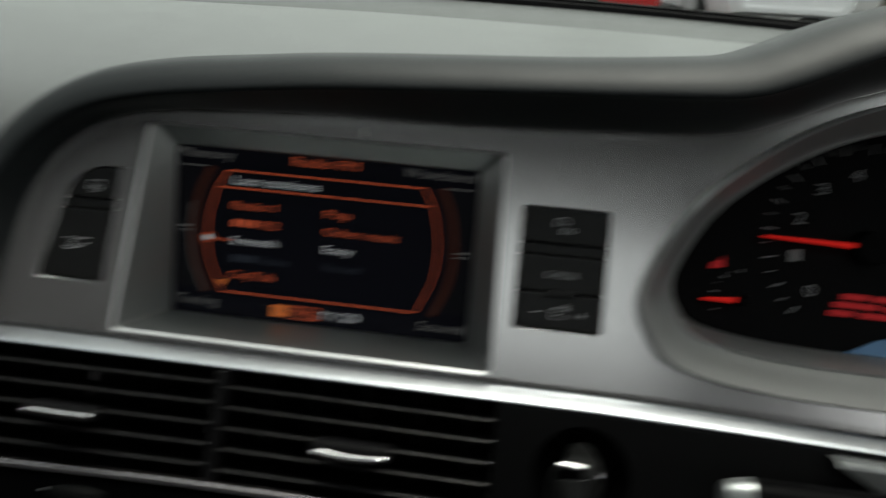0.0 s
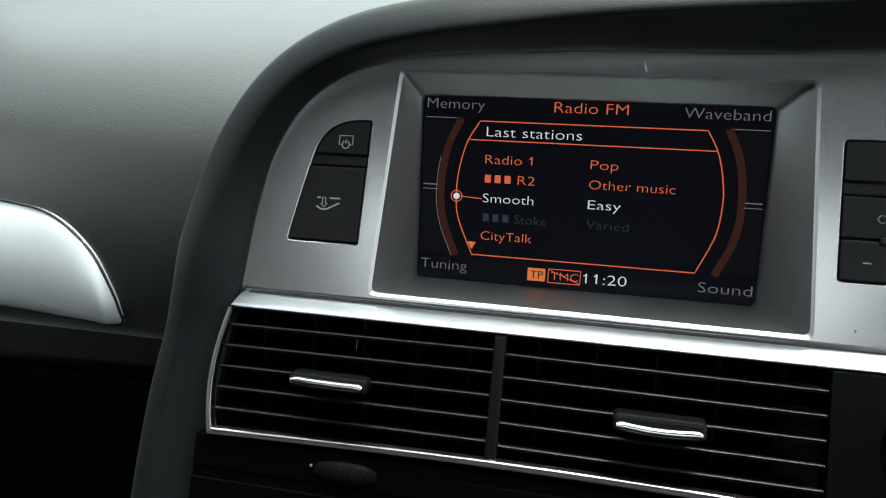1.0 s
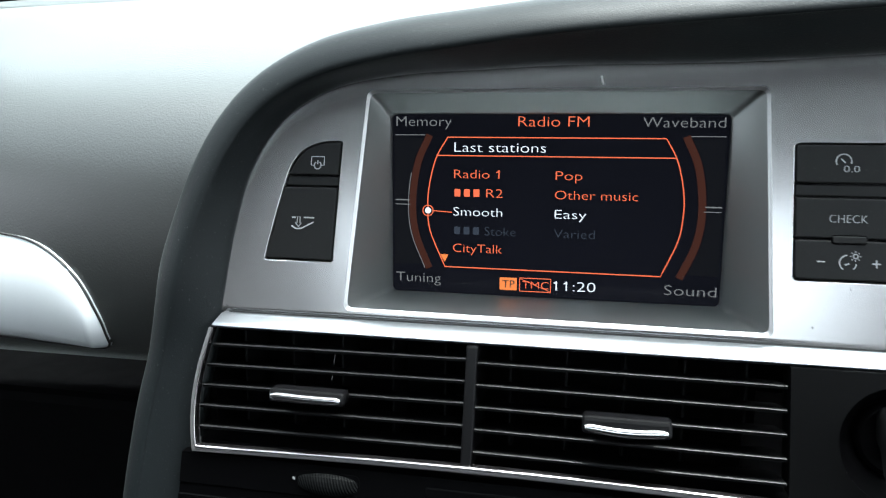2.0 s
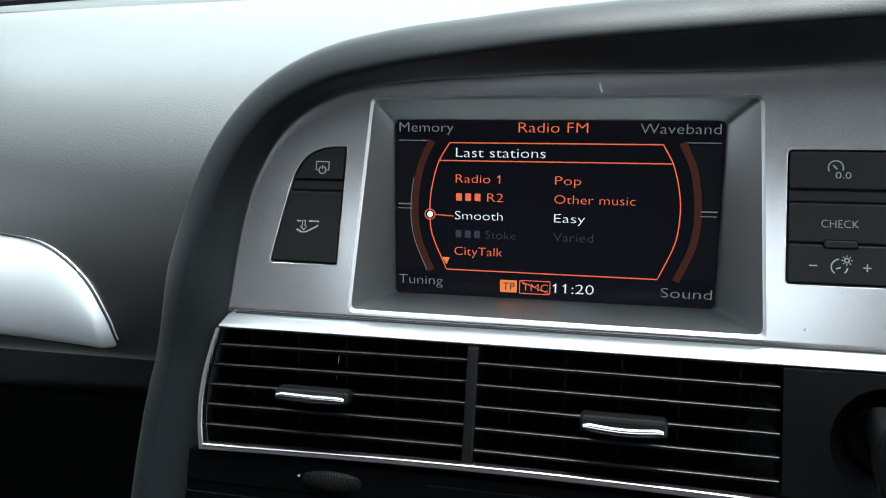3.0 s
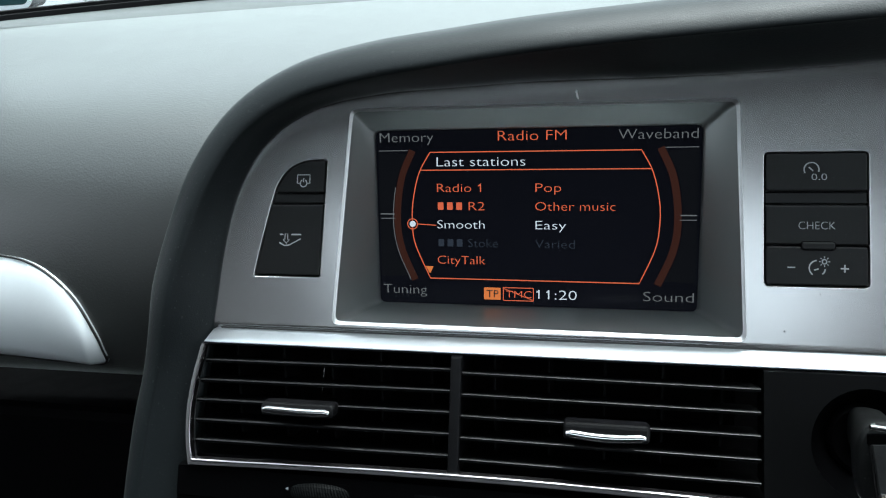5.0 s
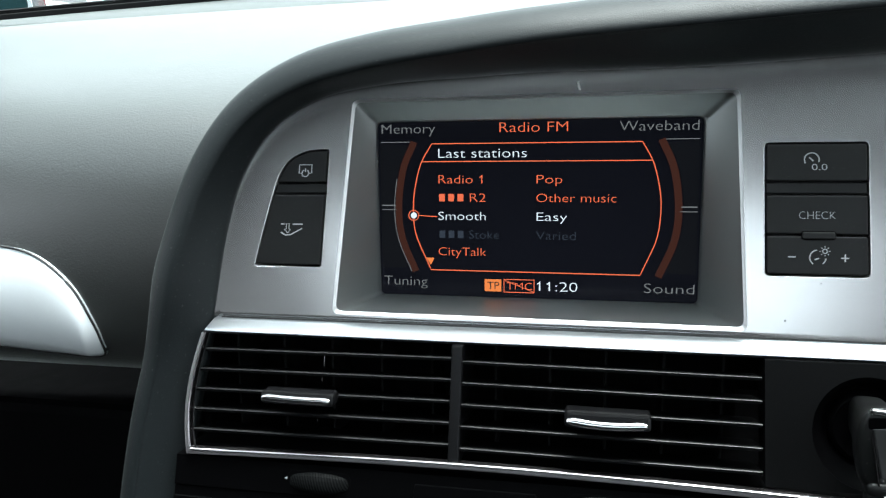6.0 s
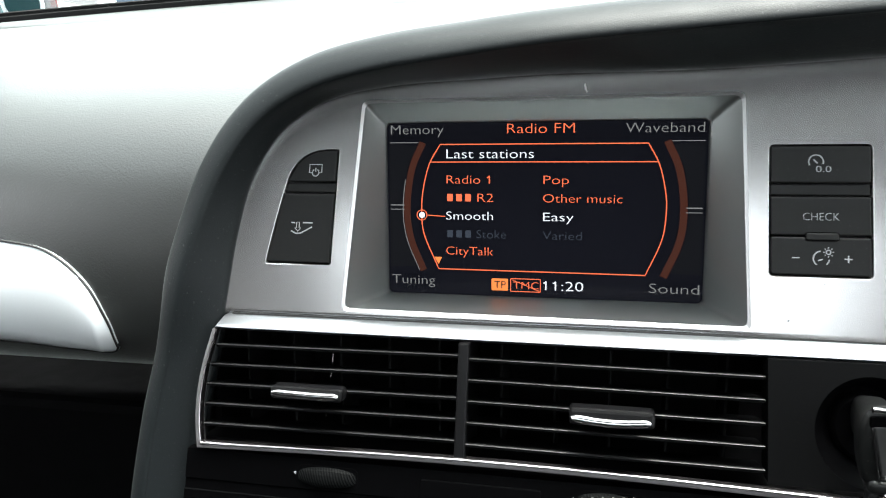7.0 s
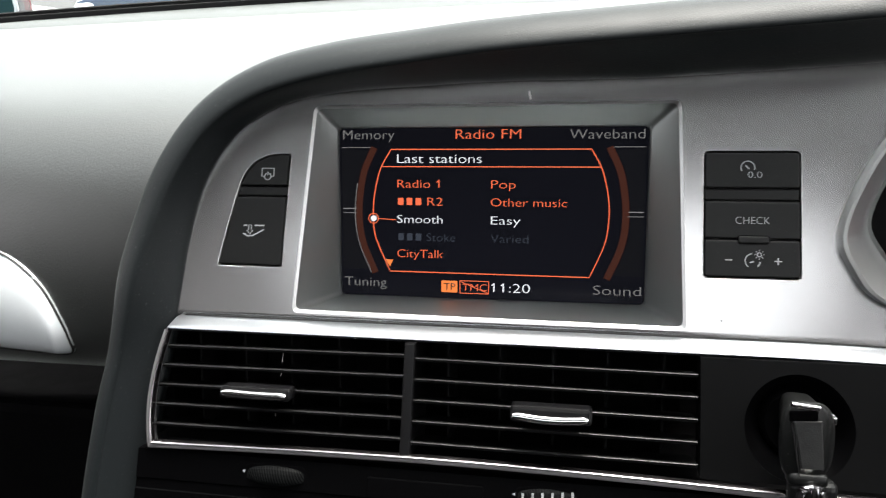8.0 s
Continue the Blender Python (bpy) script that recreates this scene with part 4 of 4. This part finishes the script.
tach = [(str(k), 222 - 30 * k) for k in range(8)]
gauge(0.277, 0.066, 0.0520, 225, -45, 32, tach, 179, 0.053, 0.006)
gauge(0.443, 0.066, 0.0520, 225, -45, 36, [(str(k * 20), 222 - 28 * k) for k in range(0, 9)], 222, 0.050, 0.006)
gauge(0.2165, 0.0335, 0.0150, 205, 95, 6, [], 182, 0.0200, 0.004)
part("warning_lamp", slab([(0.2000, 0.0478), (0.2062, 0.0485), (0.2058, 0.0545), (0.2040, 0.0515), (0.2008, 0.0512)], dial_plane, 0.0006, 0.0, 0.0001), RED_SOFT, cluster)
# unread red lines of the trip display, word by word
for z, words in ((0.0405, ((0.266, 0.279), (0.281, 0.300), (0.303, 0.318), (0.321, 0.346))), (0.0362, ((0.262, 0.284), (0.287, 0.296), (0.299, 0.324), (0.327, 0.352))),
                 (0.0319, ((0.260, 0.272), (0.275, 0.301), (0.304, 0.316), (0.319, 0.348)))):
    for x0, x1 in words:
        part("lit_bar", slab(rounded(x0, z - 0.0014, x1, z + 0.0014, 0.0005), dial_plane, 0.0004, 0.0, 0.0001), RED_SOFT, cluster)
# plain blue patch below the trip display
part("blue_patch", slab([(0.258, 0.0075), (0.345, 0.0075), (0.345, 0.0215), (0.285, 0.0215)], dial_plane, 0.0020, 0.0010, 0.0002), BLUE_PATCH, cluster, "small blue patch low in the dials")

# ---------------------------------------------------------------- steering column
column = thing("steering_column", (0.36, -0.03, -0.20), "dark steering column shroud with a stalk", "steering column")
shroud = []
for y, w, hgt in ((0.03, 0.075, 0.050), (-0.06, 0.072, 0.050), (-0.14, 0.062, 0.045), (-0.16, 0.056, 0.040)):
    shroud.append([Vector((0.36 + math.copysign(abs(math.cos(a)) ** 0.7, math.cos(a)) * w, y, -0.085 + math.copysign(abs(math.sin(a)) ** 0.7, math.sin(a)) * hgt)) for a in [k * math.pi / 14 for k in range(28)]])
smooth(part("shroud", capped(shroud), BLACK, column), 50)
smooth(part("stalk", rod([(0.33, -0.078, -0.030), (0.27, -0.080, -0.027), (0.198, -0.083, -0.0262)], 0.0072, 12, 0.0078), BLACK, column), 50)
smooth(part("stalk_tip", rod([(0.199, -0.0830, -0.0262), (0.1915, -0.0832, -0.0262), (0.1890, -0.0833, -0.0262)], 0.0080, 12, 0.0058), FUNNEL, column, "pale stalk end"), 50)

part("collar", slab([(0.240, -0.0155), (0.262, -0.030), (0.300, -0.046), (0.300, -0.0175)], lambda x, z, h=0.0: Vector((x, -0.056 - h, z)), 0.006, -0.004, 0.002), FUNNEL, column, "grey column collar")

# ---------------------------------------------------------------- cabin shell, in the car's upright frame
CAR = pose(0, 0, HEIGHT)


def shell(name, bm, mat, label, category):
    bmesh.ops.recalc_face_normals(bm, faces=bm.faces)
    me = bpy.data.meshes.new(name)
    bm.to_mesh(me)
    bm.free()
    me.materials.append(mat)
    ob = new(name, me)
    ob.matrix_world = CAR
    return tagged(ob, label, category, kind="structure")


c16, s16 = math.cos(radians(LEAN_BACK)), math.sin(radians(LEAN_BACK))


def upright(p):
    return Vector((p.x, p.y * c16 + p.z * s16, -p.y * s16 + p.z * c16))


def screen_foot(x):
    return upright(skin_row(x)[-1]) + Vector((0, 0.004, 0.004))


def screen_head(x):
    return Vector((x * 0.80, -0.20 - 0.10 * (x / 0.7) ** 2, 0.48 - 0.03 * (x / 0.7) ** 2))


xw = [-0.70 + 1.40 * i / 40 for i in range(41)]
rows = []
for j in range(13):
    f = j / 12
    rows.append([screen_foot(x).lerp(screen_head(x), f) + Vector((0, 0.03, 0.035)) * math.sin(math.pi * f) for x in xw])
glass_bm = grid_bm(rows)
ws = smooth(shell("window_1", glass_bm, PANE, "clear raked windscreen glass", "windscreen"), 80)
so = ws.modifiers.new("thickness", "SOLIDIFY")
so.thickness = 0.004
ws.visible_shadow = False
gasket = grid_bm([[screen_foot(x) + o for o in (Vector((0, -0.013, -0.012)), Vector((0, -0.012, -0.002)), Vector((0, -0.0110, 0.0016)), Vector((0, -0.0085, 0.0024)), Vector((0, -0.0082, 0.0052)), Vector((0, -0.0066, 0.0060)), Vector((0, -0.003, 0.0040)), Vector((0, 0.03, -0.03)))] for x in xw])
smooth(shell("trim", gasket, GASKET, "black rubber gasket along the windscreen foot", "seal"), 50)


def roof_at(u, y):
    """The headlining's underside, u across and y ahead."""
    f = (y + 1.95) / 1.75
    return Vector((u * (0.80 + 0.08 * (1 - f)), y - 0.10 * (u / 0.7) ** 2 * f, 0.48 - 0.03 * (u / 0.7) ** 2 + 0.03 * math.sin(math.pi * f)))


ROOF_X = [-0.70, -0.58, -0.48, -0.32, -0.15, 0.0, 0.15, 0.32, 0.48, 0.58, 0.70]
ROOF_Y = [-0.20, -0.36, -0.52, -0.64, -0.77, -0.92, -1.06, -1.20, -1.45, -1.70, -1.95]
# unseen roof opening, added so the fascia has bright sky to reflect
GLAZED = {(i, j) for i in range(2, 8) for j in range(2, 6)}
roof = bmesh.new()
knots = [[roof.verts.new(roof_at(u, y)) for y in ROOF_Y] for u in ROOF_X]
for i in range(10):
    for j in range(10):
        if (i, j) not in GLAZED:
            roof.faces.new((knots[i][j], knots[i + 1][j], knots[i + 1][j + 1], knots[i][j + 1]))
ro = smooth(shell("ceiling", roof, LINING, "dark cloth headlining, out of view, round an added roof opening", "headlining"), 80)
so = ro.modifiers.new("thickness", "SOLIDIFY")
so.thickness, so.offset = 0.03, -1
# glass over the added opening
rl = smooth(shell("added_roof_glass", grid_bm([[roof_at(u, y) + Vector((0, 0, 0.016)) for u in ROOF_X[2:9]] for y in ROOF_Y[2:7]]), PANE, "clear glass over the unseen roof opening added to light the fascia", "sunroof"), 80)
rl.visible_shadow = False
for s in (-1, 1):
    foot, head = screen_foot(0.70 * s), screen_head(0.70 * s)
    pil = [foot + (head - foot) * k / 6 for k in range(7)]
    shell("pillar_%s" % ("left" if s < 0 else "right"), rod([p + Vector((s * 0.01, 0, 0)) for p in pil], 0.035, 10), LINING, "dark cloth windscreen pillar", "pillar")
    shell("door_%d" % (1 if s < 0 else 2), box((s * 0.74 - 0.04, (-0.43 if s < 0 else -0.97), -0.65), (s * 0.74 + 0.04, 0.40, 0.10), 0.015), DOOR_SKIN, "dark grained car door panel below its window", "car door")
    # out-of-view corner panels, added to block light through the front of each window
    shell("door_sail_%s" % ("left" if s < 0 else "right"), box((s * 0.74 - 0.03, (0.05 if s < 0 else 0.25), 0.09), (s * 0.74 + 0.03, 0.40, 0.36), 0.01), DOOR_SKIN, "dark corner panel, out of view, added to block light ahead of the door window", "door panel")
    # blank walls out of view, added to cut side light; lengths differ by side
    shell("wall_%s" % ("left" if s < 0 else "right"), box((s * 0.68 - 0.06, -2.0, -0.65), (s * 0.68 + 0.06, (-0.40 if s < 0 else -0.95), 0.50), 0.02), DOOR_SKIN, "dark rear side wall, out of view, added to keep side light off the fascia", "side panel")
# rear wall up to the roof, out of view, added to shut out rear light
shell("wall_rear", box((-0.66, -2.0, -0.65), (0.66, -1.92, 0.50), 0.02), DOOR_SKIN, "dark full-height rear wall, out of view, added to keep rear light out", "rear panel")
shell("floor", box((-0.70, -1.92, -0.72), (0.70, 0.50, -0.66), 0.01), CARPET, "dark carpeted cabin floor", "floor")
shell("wall_front", box((-0.70, 0.42, -0.66), (0.70, 0.50, 0.04), 0.01), BLACK_DEEP, "dark bulkhead ahead of the dashboard", "bulkhead")

# ---------------------------------------------------------------- outside
GRAVEL = material("tarmac", (0.055, 0.055, 0.056), 0.9, grain=0.6, grain_size=120, mottle=0.25, mottle_size=1.5)
g = bmesh.new()
bmesh.ops.create_grid(g, x_segments=8, y_segments=8, size=400)
me = bpy.data.meshes.new("ground")
g.to_mesh(me)
g.free()
me.materials.append(GRAVEL)
tagged(new("ground", me), "grey tarmac car park", "ground", kind="structure")
WINDOW_DARK = material("car_window", (0.02, 0.05, 0.055), 0.10, spec=0.12, mottle=0.1)
TYRE = material("tyre", (0.015, 0.015, 0.015), 0.8, mottle=0.1)
LAMP_GLASS = material("lamp_glass", (0.7, 0.72, 0.75), 0.08, mottle=0.05)


def parked_car(colour, label, x, y, turn, tall=1.45, metal=0.0):
    """A parked saloon: lofted body, glazed cabin, wheels, lamps, mirrors."""
    at = pose(x, y, 0, 0, 0, turn)
    paint = material("car_paint", colour, 0.16, metal=metal, mottle=0.03, spec=0.5, coat=0.6)
    car = thing("parked_car", (0, 0, 0), label, "car", group="cars parked outside", frame_of=at)
    prof = [(-2.25, 0.45, 0.62, 0.62), (-2.2, 0.32, 0.80, 0.74), (-1.6, 0.25, 0.93, 0.84), (-0.9, 0.22, 1.00, 0.88), (0.6, 0.22, 0.98, 0.88), (1.5, 0.24, 0.96, 0.86), (2.15, 0.32, 0.92, 0.76), (2.25, 0.45, 0.70, 0.64)]
    rows = []
    for q in spline([(a, b, c) for a, b, c, d in prof], 4):
        w = np.interp(q.x, [p[0] for p in prof], [p[3] for p in prof])
        rows.append([Vector((sx * w * k, q.x, q.y + (q.z - q.y) * f)) for sx, k, f in ((1, 0.92, 0), (1, 1, 0.25), (1, 1, 0.7), (1, 0.94, 0.93), (1, 0.75, 1.0), (1, 0.3, 1.03), (-1, 0.3, 1.03), (-1, 0.75, 1.0), (-1, 0.94, 0.93), (-1, 1, 0.7), (-1, 1, 0.25), (-1, 0.92, 0))])
    smooth(part("body", capped(rows), paint, car), 40)
    cab = []
    for f, y0, y1, w in ((0, -1.15, 1.75, 0.80), (0.35, -0.80, 1.45, 0.75), (0.75, -0.40, 1.15, 0.66), (1.0, -0.15, 0.95, 0.58)):
        z = 0.95 + (tall - 0.95) * f
        cab.append([Vector((px, py, z)) for px, py in rounded(-w, y0, w, y1, 0.18, 4)])
    smooth(part("glasshouse", capped(cab), WINDOW_DARK, car, "dark reflecting car windows"), 40)
    smooth(part("roof", capped([[Vector((px, py, z)) for px, py in rounded(-0.60, -0.22, 0.60, 1.0, 0.18, 4)] for z in (tall - 0.02, tall + 0.015)]), paint, car), 40)
    for sx in (-1, 1):
        for a, b in (((0.80, -1.12, 0.97), (0.60, -0.18, tall)), ((0.80, 1.70, 0.97), (0.60, 0.96, tall)), ((0.82, 0.25, 0.97), (0.61, 0.30, tall))):
            part("window_pillar", rod([(sx * a[0], a[1], a[2]), (sx * b[0], b[1], b[2])], 0.035, 8), paint, car)
        for wy in (-1.35, 1.35):
            wheel = part("wheel", rod([(sx * 0.70, wy, 0.31), (sx * 0.88, wy, 0.31)], 0.31, 24), TYRE, car)
            part("rim", rod([(sx * 0.87, wy, 0.31), (sx * 0.895, wy, 0.31)], 0.21, 20), DULL_CHROME, wheel)
        part("headlight", box((sx * 0.62 - 0.16, -2.23, 0.60), (sx * 0.62 + 0.16, -2.02, 0.76), 0.05, 3), LAMP_GLASS, car)
        mirror = part("mirror", box((sx * 0.98 - 0.11, -0.80, 0.93), (sx * 0.98 + 0.11, -0.68, 1.08), 0.04, 3), paint, car)
        at_rear = lambda x, z, h=0.0: Vector((x, -0.68 + h, z))
        part("mirror_rim", ribbon(rounded(sx * 0.98 - 0.10, 0.94, sx * 0.98 + 0.10, 1.07, 0.05, 6), 0.018, at_rear, 0.001, True, 0.006), LAMP_GLASS, mirror, "pale rim")
        part("mirror_glass", slab(rounded(sx * 0.98 - 0.09, 0.95, sx * 0.98 + 0.09, 1.06, 0.045, 6), at_rear, 0.004, 0.0, 0.001), WINDOW_DARK, mirror)
    return car


parked_car((0.30, 0.31, 0.32), "glossy silver grey saloon parked in the next bay", -3.54, 1.99, 184, metal=0.6)
parked_car((0.025, 0.05, 0.09), "dark blue hatchback parked across the car park", -3.5, 8.4, -65)
parked_car((0.45, 0.02, 0.02), "red saloon parked across the car park", -0.90, 8.6, 90)
parked_car((0.75, 0.75, 0.76), "white estate parked across the car park", 2.7, 11.3, 8, tall=1.6)

BARK = material("bark", (0.10, 0.075, 0.055), 0.9, grain=0.8, grain_size=30, mottle=0.3)
LEAVES = material("leaves", (0.06, 0.11, 0.04), 0.6, mottle=0.4, mottle_size=3)


def tree(x, y, hgt, seed):
    rng = random.Random(seed)
    tr = thing("tree", (0, 0, 0), "green leafy tree at the edge of the car park", "tree", group="trees by the car park", frame_of=pose(x, y, 0))
    bm = rod([(0, 0, 0), (0.05, 0.02, hgt * 0.3), (-0.03, 0.05, hgt * 0.75)], 0.22, 10, 0.06)
    for k in range(7):
        a, z = rng.uniform(0, 6.28), hgt * rng.uniform(0.28, 0.6)
        limb = rod([(0, 0, z), (0.8 * math.cos(a), 0.8 * math.sin(a), z + 0.5), (1.6 * math.cos(a), 1.6 * math.sin(a), z + 1.2)], 0.07, 6, 0.02)
        m = bpy.data.meshes.new("tmp")
        limb.to_mesh(m)
        limb.free()
        bm.from_mesh(m)
        bpy.data.meshes.remove(m)
    smooth(part("trunk", bm, BARK, tr), 60)
    verts, faces = [], []
    for k in range(2600):
        while True:
            p = Vector((rng.uniform(-1, 1), rng.uniform(-1, 1), rng.uniform(-1, 1)))
            if 0.25 < p.length < 1 and noise.noise(p * 2.3 + Vector((seed, 0, 0))) > -0.15:
                break
        c = Vector((p.x * 2.3, p.y * 2.3, hgt * 0.64 + p.z * hgt * 0.36))
        u = Vector((rng.gauss(0, 1), rng.gauss(0, 1), rng.gauss(0, 1))).normalized()
        v = u.orthogonal().normalized()
        s = rng.uniform(0.08, 0.16)
        i = len(verts)
        verts += [c - u * s, c + v * s * 0.5, c + u * s, c - v * s * 0.5 + u.cross(v) * s * 0.2]
        faces.append((i, i + 1, i + 2, i + 3))
    me = bpy.data.meshes.new("crown")
    me.from_pydata(verts, [], faces)
    me.materials.append(LEAVES)
    crown = new("crown", me)
    crown.parent = tr


tree(5.6, 12.5, 6.0, 3)
tree(9.0, 14.0, 7.0, 8)
tree(2.5, 30.0, 7.5, 5)
